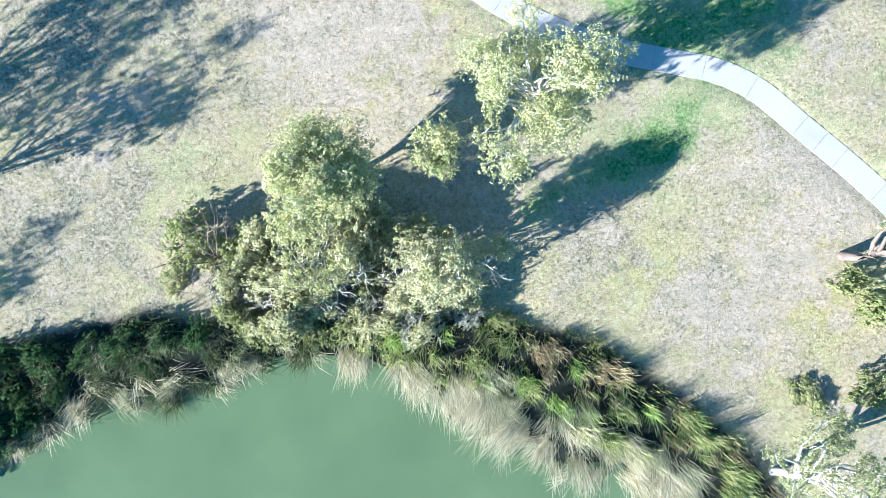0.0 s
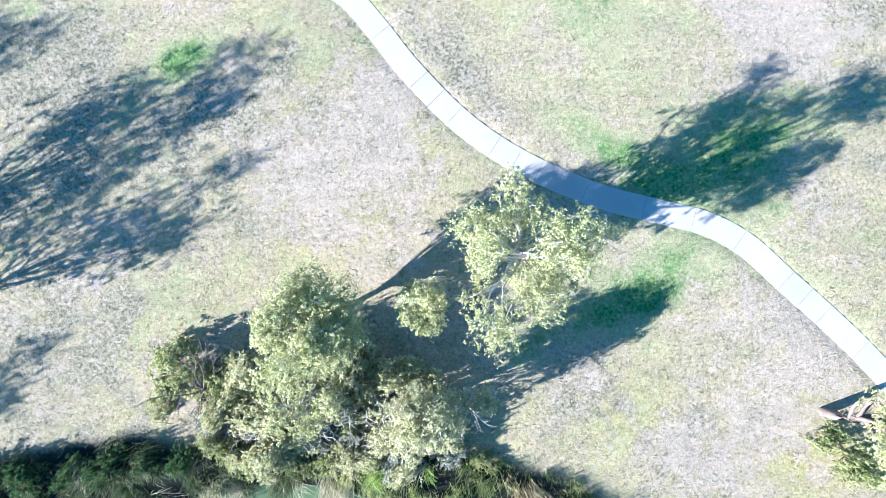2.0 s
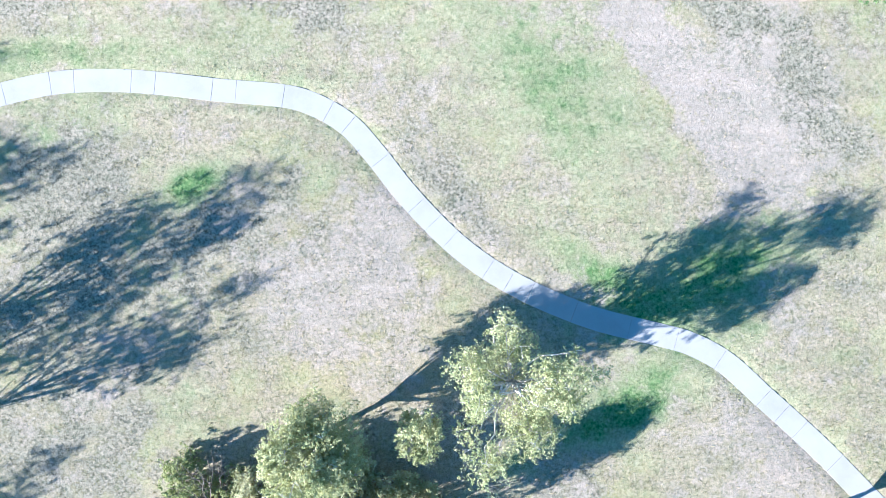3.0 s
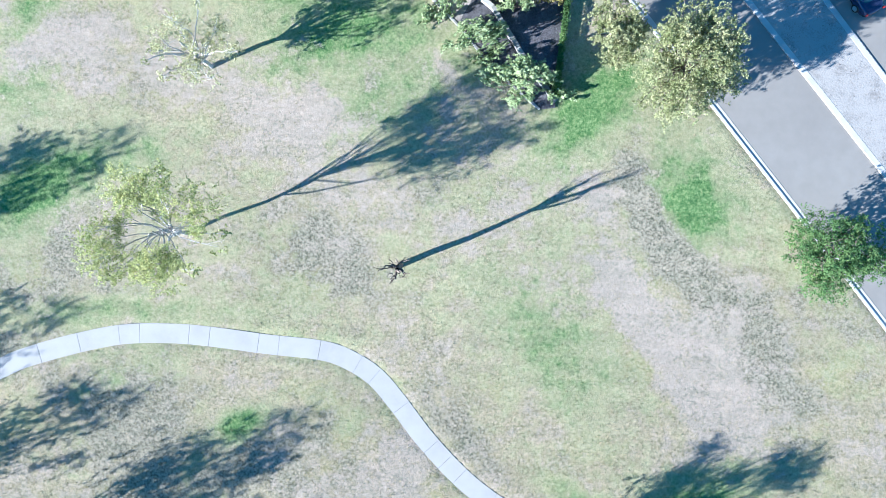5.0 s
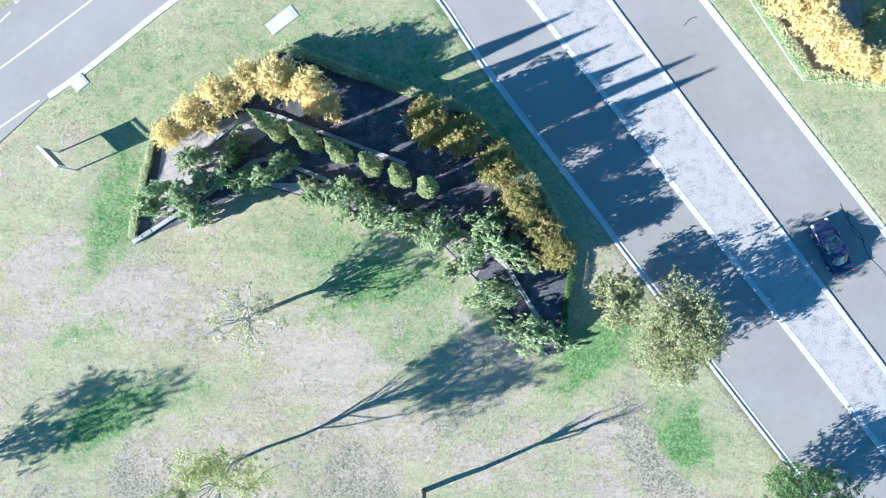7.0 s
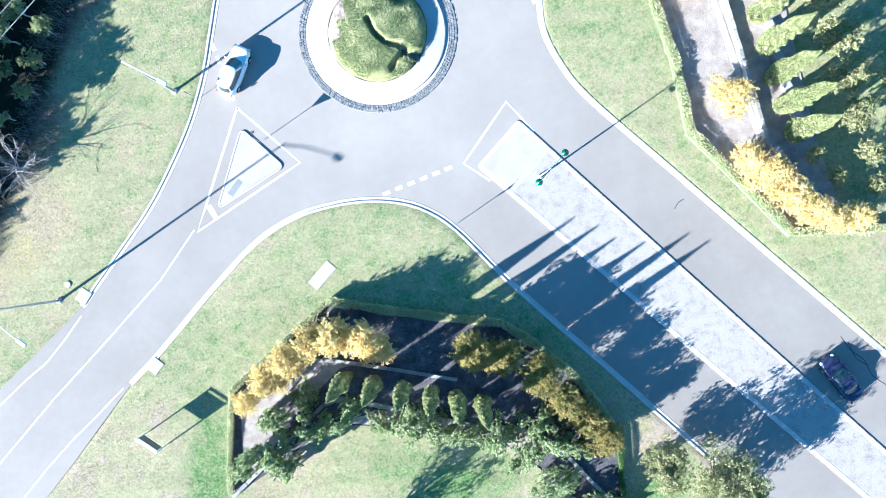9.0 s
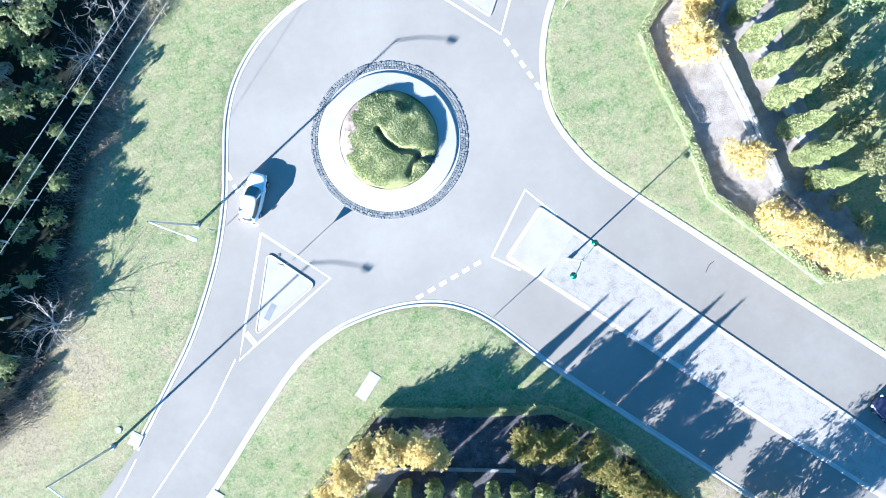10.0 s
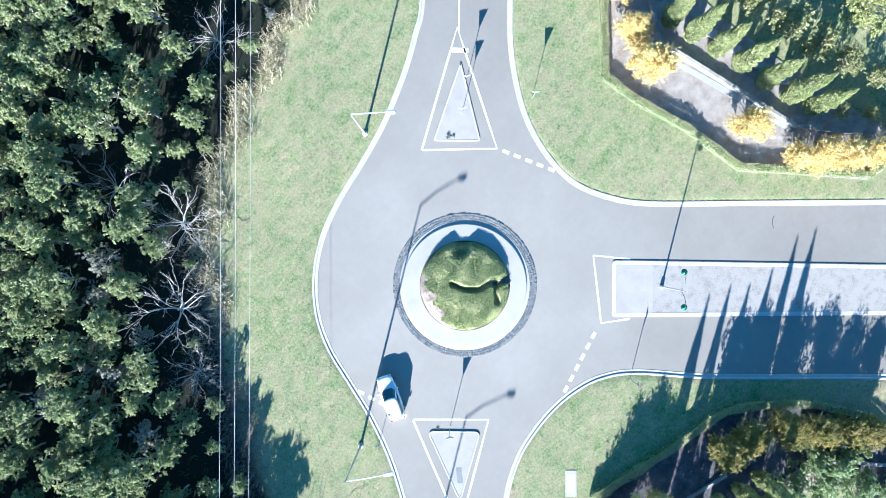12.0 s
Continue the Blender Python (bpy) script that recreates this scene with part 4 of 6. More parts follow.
def blades(name, roots, lengths, width, bend, material, rng, toward=None, spread=0.5):
    """Arching blades of grass or reed, in one mesh: each of three stretches, narrowing to a tip."""
    n = len(roots)
    a = rng.uniform(0, 2 * np.pi, n)
    d = np.stack([np.cos(a), np.sin(a)], -1) * spread
    if toward is not None:
        d = d + toward
    k = np.linalg.norm(d, axis=1, keepdims=True) + 1e-9
    dirn = d / k
    reach = lengths[:, None] * np.clip(k * bend, 0.05, 0.95)
    side = np.stack([-dirn[:, 1], dirn[:, 0], np.zeros(n)], -1) * width * rng.uniform(0.6, 1.4, (n, 1)) / 2
    up = np.sqrt(np.maximum(lengths[:, None] ** 2 - reach**2, 0.01))
    rows = []
    for t, w in ((0.0, 1.0), (0.4, 0.9), (0.75, 0.6), (1.0, 0.12)):
        p = np.concatenate([roots[:, :2] + dirn * reach * t**1.7, roots[:, 2:3] + up * (t - 0.42 * t * t * np.clip(reach / lengths[:, None] * 1.6, 0, 1.5))], 1)
        rows += [p - side * w, p + side * w]
    v = np.stack(rows, 1).reshape(-1, 3)
    b = np.arange(n)[:, None] * 8
    f = np.concatenate([b + [0, 1, 3, 2], b + [2, 3, 5, 4], b + [4, 5, 7, 6]], 0)
    return mesh_np(name, v, f, material)


def scatter(count, x0, x1, y0, y1, rng, keep):
    p = np.stack([rng.uniform(x0, x1, count), rng.uniform(y0, y1, count)], -1)
    return p[keep(p[:, 0], p[:, 1])]


# ---- pond bank: reeds, rushes and shrubs ----
rng = np.random.default_rng(11)

def bank_points(count, x0, x1, lo, hi):
    """Places on the bank between two shares of the way from the water to the grass."""
    p = scatter(count, x0, x1, -27, -3.5, rng, lambda x, y: inside(BANK, x, y))
    a, b = distance(SHORE, p[:, 0], p[:, 1]), distance(BANK_TOP, p[:, 0], p[:, 1])
    u = a / (a + b)
    ok = (u > lo) & (u < hi) & (rng.random(len(p)) < 0.35 + 0.65 * (np.sin(p[:, 0] * 1.9 + p[:, 1]) * np.sin(p[:, 1] * 2.3 - p[:, 0] * 0.7) > -0.25))
    p = p[ok]
    return np.c_[p, height(p[:, 0], p[:, 1])]


def to_water(p):
    e = 0.3
    gx = distance(SHORE, p[:, 0] + e, p[:, 1]) - distance(SHORE, p[:, 0] - e, p[:, 1])
    gy = distance(SHORE, p[:, 0], p[:, 1] + e) - distance(SHORE, p[:, 0], p[:, 1] - e)
    g = -np.stack([gx, gy], -1)
    return g / (np.linalg.norm(g, axis=1, keepdims=True) + 1e-9)


def tuft_roots(p, each, radius):
    """Several blades from about each place."""
    q = np.repeat(p, each, 0)
    q[:, :2] += rng.normal(size=(len(q), 2)) * radius
    return q


def flow(x, y, scale, shift):
    """A smooth field between about -1 and 1 that turns and sizes neighbouring tussocks alike."""
    return np.array([noise.noise(Vector((a * scale + shift, b * scale, shift * 3.1))) for a, b in zip(x, y)]) * 1.9


def tufts(name, p, each, lo, hi, width, bend, material, lean, label, seed=0.0, gaps=-0.35, spread=0.34, skew=0.5):
    """Separate tussocks: long blades that arch out from one root, combed the same way as their neighbours, with dark gaps between."""
    lump = flow(p[:, 0], p[:, 1], 0.75, seed)
    p = p[lump > gaps]
    lump = lump[lump > gaps]
    size = np.clip(0.95 + 0.45 * lump, 0.6, 1.5) * rng.uniform(0.8, 1.2, len(p))
    q = tuft_roots(p, each, 0.24)
    ln = rng.uniform(lo, hi, len(q)) * np.repeat(size, each)
    a = skew + flow(p[:, 0], p[:, 1], 0.33, seed + 9.0) * 1.1 + rng.normal(size=len(p)) * 0.3
    w = to_water(p)
    side = np.stack([w[:, 0] * np.cos(a) - w[:, 1] * np.sin(a), w[:, 0] * np.sin(a) + w[:, 1] * np.cos(a)], -1) * lean
    tagged(new(name, blades(name, q, ln, width, bend, material, rng, np.repeat(side, each, 0), spread)), label, "reeds", kind="stuff")


tufts("dry_sedge", bank_points(2100, -6.5, 24, 0.04, 0.40), 48, 1.0, 2.3, 0.028, 0.95, REED_STRAW, 0.8, "pale dry sedge drooping over the pond's edge", 2.0, -0.5)
tufts("grey_sedge", bank_points(700, 2.0, 24, 0.05, 0.55), 60, 0.9, 2.0, 0.026, 0.85, REED_GREY, 0.6, "grey-green sedge arching over the bank", 5.0, 0.1)
tufts("green_rushes", bank_points(2600, -9, 24, 0.3, 0.86), 36, 0.7, 1.4, 0.034, 0.7, REED_GREEN, 0.35, "green rushes in clumps on the pond bank", 7.0, -0.12, 0.45)
tufts("bright_rushes", bank_points(700, -8, 18, 0.35, 0.9), 60, 0.7, 1.5, 0.036, 0.7, REED_LUSH, 0.3, "fresh bright green rushes on the bank", 11.0, 0.35, 0.45)
tufts("brown_reeds", bank_points(1500, 3.0, 24, 0.6, 0.9), 36, 0.6, 1.1, 0.034, 0.6, REED_BROWN, 0.3, "tall brown dry reeds along the top of the bank", 14.0, -0.1, 0.4)
tufts("top_rushes", bank_points(1100, -2.0, 22, 0.84, 0.99), 50, 0.35, 0.62, 0.034, 0.45, REED_GREEN, 0.15, "tall rushes at the top of the bank", 17.0, -0.6, 0.4)
tufts("shaded_rushes", bank_points(2200, -36, -6, -1, 0.95), 34, 0.7, 1.6, 0.032, 0.8, REED_SHADE, 0.6, "dark green rushes with the steep bank's shade in their colour", 19.0, -0.35, 0.45)
tufts("bank_sedge", bank_points(300, -30, -6, 0.1, 0.8), 40, 0.8, 1.5, 0.034, 0.85, REED_GREY, 0.6, "grey-green sedge among shrubs on the bank", 23.0, 0.15)

tufts("bank_straw", bank_points(420, -26, -8, 0.0, 0.4), 44, 0.8, 1.8, 0.026, 0.92, REED_STRAW, 0.7, "straw-coloured sedge hanging over the water", 29.0, 0.0)

tn = np.array([[0.0, 0.0, 0.0]])
TUSSOCKS = []
for bendy, way in ((0.95, (0.3, -0.75)), (1.05, (0.75, -0.5)), (0.9, (-0.1, -0.6))):
    q = tuft_roots(np.repeat(tn, 4, 0), 80, 0.28)
    q[:, 2] = 0
    TUSSOCKS.append(blades("sedge_tussock", q, rng.uniform(0.7, 1.9, len(q)), 0.022, bendy, REED_GREY if bendy == 1.05 else REED_STRAW, rng, np.array([way]), 0.34))
for k, (x, y, s) in enumerate([(-22.6, -10.2, 1.0), (-20.2, -9.6, 1.2), (-16.9, -9.2, 0.85), (-24.9, -11.4, 0.8), (-14.0, -8.3, 0.6), (-11.8, -7.3, 0.7), (-9.6, -6.9, 0.5), (-5.6, -7.1, 0.7), (-26.3, -12.5, 0.8)]):
    tagged(put("sedge_tussock", TUSSOCKS[k % 3], None, "", pose(x, y, float(height(x, y)), 0, 0, (k * 37) % 50 - 25) @ Matrix.Diagonal((s, s, s, 1))), "straw-coloured sedge tussock drooping into the water", "sedge", "sedge tussocks at the water")

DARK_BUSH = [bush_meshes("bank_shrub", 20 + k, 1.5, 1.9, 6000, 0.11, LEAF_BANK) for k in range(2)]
# The big ones around (-30, -12) are unseen, added to shade the pond's corner.
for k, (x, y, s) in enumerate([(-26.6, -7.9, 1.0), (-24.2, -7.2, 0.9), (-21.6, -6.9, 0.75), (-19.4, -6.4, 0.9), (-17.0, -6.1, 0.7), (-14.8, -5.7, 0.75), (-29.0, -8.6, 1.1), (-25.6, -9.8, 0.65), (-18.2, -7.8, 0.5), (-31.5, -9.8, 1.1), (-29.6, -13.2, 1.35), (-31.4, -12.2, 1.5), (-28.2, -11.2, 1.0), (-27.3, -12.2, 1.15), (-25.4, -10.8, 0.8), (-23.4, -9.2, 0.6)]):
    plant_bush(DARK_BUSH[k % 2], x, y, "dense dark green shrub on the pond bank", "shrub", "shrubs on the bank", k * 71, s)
OLIVE_BUSH = bush_meshes("low_shrub", 31, 1.5, 1.7, 8000, 0.12, LEAF_OLIVE)
GREY_BUSH = bush_meshes("twiggy_shrub", 33, 1.4, 1.6, 5000, 0.12, LEAF_GREY, BARK_GREY)
GUM_BUSH = bush_meshes("young_gum", 35, 1.7, 2.6, 9500, 0.14, LEAF_PALE, BARK_PALE, 16, 0.5)
for k, (x, y, s, st) in enumerate([(-14.9, -0.3, 1.3, 1.0), (-11.2, -5.5, 0.9, 0.9), (-12.2, -1.0, 1.0, 1.2), (24.4, -3.8, 1.25, 1.0), (20.9, -9.4, 0.75, 0.5), (25.2, -8.8, 1.1, 0.9), (-16.2, -2.2, 0.7, 0.8), (-7.7, -5.6, 0.7, 0.8), (3.0, -5.0, 0.6, 0.7)]):
    plant_bush(OLIVE_BUSH, x, y, "yellow-green bushy shrub in dry grass", "shrub", "olive shrubs", k * 53, s, st)
for k, (x, y, s) in enumerate([(-2.3, -5.0, 1.15), (-4.8, -3.6, 0.9), (-12.8, -3.0, 1.1), (-6.8, -3.8, 0.9)]):
    plant_bush(GREY_BUSH, x, y, "grey twiggy shrub with thin leaves", "shrub", "grey shrubs", k * 67, s)
for k, (x, y, s, st) in enumerate([(-9.6, -2.6, 1.15, 1.2), (-5.3, -1.6, 1.0, 1.1), (-4.6, 0.4, 1.0, 1.35), (-9.0, -4.4, 0.9, 0.8), (-5.2, -5.0, 0.8, 0.7), (-10.8, -0.2, 0.9, 1.4), (0.2, -3.6, 0.85, 0.8), (-2.6, 0.2, 0.95, 1.4)]):
    plant_bush(GUM_BUSH, x, y, "pale olive young gum among the thicket", "young tree", "young gums by the pond", k * 91, s, st)

thick = scatter(400, -12.8, 1.2, -5.4, 1.4, rng, lambda x, y: (y < 0.9 - 0.25 * np.abs(x + 6)) | (y < -2.2))
kept = []
for x, y in thick:
    if all((x - a) ** 2 + (y - b) ** 2 > 1.6**2 for a, b in kept):
        kept.append((x, y))
for k, (x, y) in enumerate(kept):
    kit = (GUM_BUSH, GREY_BUSH, GUM_BUSH, GUM_BUSH, OLIVE_BUSH)[k % 5]
    plant_bush(kit, x, y, ("pale olive young gum in the thicket", "grey twiggy shrub in the thicket", "pale olive young gum in the thicket", "pale olive young gum in the thicket", "yellow-green shrub in the thicket")[k % 5], "shrub", "thicket by the pond", k * 97, rng.uniform(0.55, 0.9), rng.uniform(0.9, 1.7))
TWIGGY = bare_tree_meshes("dead_tree", 39, 3.4, 1.7, BARK_PALE, 9, 0.09)
for k, (x, y, s) in enumerate([(-7.9, -2.2, 1.15), (-3.0, -2.6, 0.9), (-1.4, -4.2, 0.85), (-4.8, -0.9, 1.0), (1.9, -1.6, 0.7), (-10.2, -3.0, 0.8)]):
    plant(TWIGGY, x, y, "bleached bare branches rising from the thicket", "tree", "bare branches by the pond", k * 50, s)

# ---- park trees ----
plant(tree_meshes("round_gum", 41, 8.4, 2.95, 3.0, 60, 1.0, 62000, 0.12, LEAF_GUM, BARK_PALE, 0.19, 2, 0.5, shell=0.55, squash=0.95, hollow=0.5), -7.0, 3.0, "dense rounded olive-green gum tree beside the pond")
plant(tree_meshes("spreading_gum", 42, 9.6, 4.3, 3.0, 40, 1.0, 40000, 0.115, LEAF_GUM, BARK_PALE, 0.2, 4, 0.7), 4.3, 7.4, "spreading gum tree with pale forked limbs by the path")
plant(tree_meshes("slender_gum", 43, 7.6, 1.5, 3.6, 16, 0.75, 13000, 0.115, LEAF_GUM, BARK_PALE, 0.13, 2, 0.6, (0.3, 1.3)), -1.1, 3.5, "slender leaning gum with a small pale crown")
plant(tree_meshes("thicket_gum", 44, 6.4, 2.3, 1.8, 28, 0.9, 26000, 0.12, LEAF_PALE, BARK_PALE, 0.14, 4, 0.7), -0.6, -1.8, "yellow-green gum with a ragged crown above the reeds")
plant(tree_meshes("thicket_gum", 45, 5.4, 2.3, 2.0, 12, 0.8, 8000, 0.12, LEAF_GUM, BARK_PALE, 0.16, 6, 0.7), -7.2, -1.3, "open gum with bare white limbs in the thicket")
plant(tree_meshes("thicket_gum", 46, 5.2, 0.8, 3.0, 7, 0.55, 5200, 0.115, LEAF_PALE, BARK_GREY, 0.1, 4, 0.6, (1.2, 0.2)), 1.6, -0.8, "thin leaning gum with bleached branches")
plant(bare_tree_meshes("dead_shrub", 47, 3.2, 2.4, BARK_DARK, 12, 0.09), -13.4, -1.2, "leafless dark shrub with fine radiating twigs")
plant(bare_tree_meshes("dead_tree", 48, 3.6, 1.8, BARK_GREY, 9, 0.1), -6.4, -2.2, "bleached dead tree tangled in the thicket")
plant(tree_meshes("leaning_gum", 49, 10.0, 4.2, 4.0, 34, 1.2, 26000, 0.14, LEAF_GUM, BARK_DARK, 0.32, 4, 0.6, (2.6, -0.2)), 22.75, -1.15, "large gum with a leaning grey trunk by the path")
plant(tree_meshes("white_gum", 50, 7.5, 3.2, 2.4, 20, 0.85, 12000, 0.115, LEAF_STREET, BARK_GREY, 0.28, 6, 0.6, (1.2, 2.0)), 18.9, -13.9, "white-limbed gum at the end of the reeds")
plant(tree_meshes("golden_wattle", 51, 11.4, 4.3, 6.4, 28, 1.05, 26000, 0.125, LEAF_WATTLE, BARK_GREY, 0.15, 4, 0.4, (1.5, 0.0), shell=0.72), -20.8, 31.6, "yellow-green wattle with an open middle in dry grass")
plant(tree_meshes("sparse_gum", 52, 7.4, 3.1, 2.6, 20, 0.75, 8500, 0.12, LEAF_PALE, BARK_PALE, 0.2, 8, 0.4), -19.8, 43.9, "nearly bare pale tree with sparse yellow leaves")
plant(bare_tree_meshes("dead_tree", 53, 7.6, 0.9, BARK_DARK, 6, 0.24, 0.9), -5.05, 30.4, "tall dead tree with a bare dark trunk on the lawn")
plant(tree_meshes("street_tree", 54, 7.4, 4.1, 1.4, 48, 1.15, 42000, 0.15, LEAF_STREET, BARK_DARK, 0.17, 3, 0.0, slim=0.55), 13.8, 45.6, "broad pale-leaved street tree beside the kerb", "tree", "street trees")
plant(tree_meshes("street_tree", 55, 6.0, 3.3, 0.9, 40, 1.0, 28000, 0.14, LEAF_DARK, BARK_DARK, 0.14, 3, 0.0, slim=0.55), 24.6, 33.4, "round dark green street tree beside the kerb", "tree", "street trees")
plant(tree_meshes("street_tree", 56, 4.4, 2.5, 0.7, 26, 0.8, 15000, 0.15, LEAF_STREET, BARK_DARK, 0.11, 3, 0.0, slim=0.55), 9.2, 47.6, "small dark green street tree on the verge", "tree", "street trees")
plant(tree_meshes("street_tree", 57, 5.8, 2.4, 1.0, 20, 1.0, 8000, 0.2, LEAF_STREET, BARK_DARK, 0.14, 3, 0.0, slim=0.55), 34.2, 57.6, "green street tree beside the far kerb", "tree", "street trees")
WEST_GUM = tree_meshes("park_gum", 58, 11.0, 3.5, 3.4, 30, 1.1, 11000, 0.15, LEAF_GUM, BARK_PALE, 0.11, 2, 0.6)
for k, (x, y, s) in enumerate([(-32.5, 1.0, 0.93), (-35.5, 5.6, 1.12), (-44.0, 9.4, 0.92), (-48.0, 27.0, 1.0), (-50.5, 14.5, 0.95), (-40.5, -8.6, 0.8), (-39.0, 1.5, 0.9)]):
    plant(WEST_GUM, x, y, "tall gum tree at the edge of the park", "tree", "park gums", k * 77, s)

# ---- forest beyond the power line ----
rng = np.random.default_rng(21)
KITS = [tree_meshes("forest_gum", 60 + k, 7.0, 1.55 + 0.2 * k, 2.4, 9 + 2 * k, 0.85, 4200, 0.225, LEAF_FOREST, BARK_PALE, 0.12, 1, 0.3, squash=0.8, hollow=0.6) for k in range(4)]
GREY_KIT = tree_meshes("forest_gum", 66, 5.5, 1.6, 1.5, 10, 0.75, 2600, 0.18, LEAF_GREY, BARK_GREY, 0.1, 2, 0.3)
spots = []
for _ in range(8000):
    x, y = rng.uniform(-72, 12), rng.uniform(72, 150)
    if not inside(FOREST, np.array([x]), np.array([y]))[0]:
        continue
    d = distance(FOREST_EDGE, np.array([x]), np.array([y]))[0]
    if d < 1.6 or d > 34 or any((x - a) ** 2 + (y - b) ** 2 < 2.5**2 for a, b, _ in spots):
        continue
    spots.append((x, y, d))
DEAD = [(-25.5, 115.0, 1.0), (-32.0, 109.5, 1.05), (-27.0, 122.5, 0.8), (-9.5, 125.0, 0.8), (-36.0, 104.5, 0.7), (-45.5, 81.5, 0.8)]
for k, (x, y, d) in enumerate(spots):
    if any((x - a) ** 2 + (y - b) ** 2 < 2.8**2 for a, b, _ in DEAD):
        continue
    s = (0.45 if d < 3 else 0.7 if d < 5 else 0.9 if d < 8 else 1.0) * rng.uniform(0.8, 1.2)
    grey = rng.random() < 0.09
    plant(GREY_KIT if grey else KITS[k % 4], x, y, "silvery grey gum crown in dense woodland" if grey else "olive-green gum in dense dark woodland", "tree", "woodland trees", rng.uniform(0, 360), s)
# Unseen taller gums added to throw shade across the woodland.
for k in range(16):
    plant(KITS[k % 4], -63.5 - 5.5 * (k % 3) - rng.uniform(0, 2), 77 + 2.3 * k, "tall gum out of view, added to shade the woodland", "tree", "tall woodland gums", k * 45, rng.uniform(1.45, 1.75))
DEAD_KIT = bare_tree_meshes("dead_tree", 68, 5.2, 3.4, BARK_GREY, 13, 0.13)
for k, (x, y, s) in enumerate(DEAD):
    plant(DEAD_KIT, x, y, "bleached leafless tree at the woodland's edge", "tree", "dead woodland trees", k * 80, s)
edge = polyline(FOREST_EDGE, 0.35)
edge = edge[(edge[:, 0] > -62) & (edge[:, 1] < 150)]
en = normals2(edge)
for name, m, each, reach, lo, hi, wide, sel, label in (
        ("dry_brush", REED_STRAW, 70, 0.75, 0.5, 1.5, 0.05, edge[:, 1] > 107, "tan plumed dry grass along the woodland's edge"),
        ("twiggy_brush", BRUSH_TWIG, 110, 1.6, 0.4, 1.2, 0.03, edge[:, 1] <= 112, "grey leafless brush along the woodland's edge")):
    e, n2 = edge[sel], en[sel]
    q = np.repeat(e, each, 0) + rng.normal(size=(len(e) * each, 2)) * 0.45
    q += n2.repeat(each, 0) * (rng.random((len(q), 1)) * 2 * reach - 0.4 + 0.8 * np.sin(np.repeat(e[:, :1] * 0.9, each, 0)))
    q = q[np.repeat(flow(e[:, 0], e[:, 1], 0.6, 3.0), each) + rng.normal(size=len(q)) * 0.35 > -0.35]
    q = np.c_[q, height(q[:, 0], q[:, 1])]
    tagged(new(name, blades(name, q, rng.uniform(lo, hi, len(q)), wide, 0.5, m, rng, None, 0.9)), label, "brush", kind="stuff")
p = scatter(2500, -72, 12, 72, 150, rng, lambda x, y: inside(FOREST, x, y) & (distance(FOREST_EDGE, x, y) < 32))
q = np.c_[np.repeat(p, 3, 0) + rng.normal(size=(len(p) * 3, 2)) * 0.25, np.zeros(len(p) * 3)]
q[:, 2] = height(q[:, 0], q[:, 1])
# Blades use the very dark bank green: shade of the gaps put into their colour.
tagged(new("undergrowth", blades("undergrowth", q, rng.uniform(0.4, 1.1, len(q)), 0.09, 0.6, LEAF_BANK, rng, None, 1.0)), "low undergrowth with the woodland's shade in its dark colour", "undergrowth", kind="stuff")


# ---- garden beds ----
def bed(name, outline, label, mulch=MULCH):
    tagged(new(name, flat(name, outline, 0.16, mulch, 0.12)), label, "garden bed", kind="structure")


def hedge(name, points, width, tall, count, label, leaf=LEAF_HEDGE):
    """A clipped hedge: stems along its line and a box of leaves with an uneven top."""
    rng = np.random.default_rng(len(points) * 7 + count)
    line = polyline(points, 0.25)
    n2 = normals2(line)
    k = rng.integers(0, len(line), count)
    u = rng.uniform(-1, 1, count)
    z = tall * np.where(rng.random(count) < 0.5, 0.85 + 0.2 * rng.random(count), rng.random(count)) * (1 + 0.12 * np.sin(k * 0.31) * np.sin(k * 0.13))
    along = np.stack([-n2[k, 1], n2[k, 0]], -1) * rng.uniform(-0.16, 0.16, (count, 1))
    p = line[k] + along + n2[k] * (u * width / 2 * (1 + 0.15 * np.sin(k * 0.37)))[:, None] + rng.normal(size=(count, 2)) * 0.06
    v, f = leaf_quads(np.c_[p, z + 0.12], 0.14, rng, 0.0, 0.55)
    ob = thing(name, pose(0, 0, 0), label, "hedge")
    put("foliage", mesh_np("foliage", v, f, leaf), ob)
    w = width * 0.36
    # Added solid sheet stops see-through; its dark leaf colour stands in for inner shade.
    put("core", sweep("core", line, [(w, 0.1), (w * 0.95, tall * 0.8), (-w * 0.95, tall * 0.8), (-w, 0.1)], LEAF_DARK), ob, "dark filler sheet standing in for the hedge's shaded inside")
    stems = [limb((*line[i], 0.1), (*(line[i] + rng.normal(size=2) * 0.1), tall * 0.8), 0.025, 0.01, rng, 0.1, 3) for i in range(0, len(line), 3)]
    v, f = tubes(stems, 4)
    put("stems", mesh_np("stems", v, f, BARK_DARK), ob)
    return ob


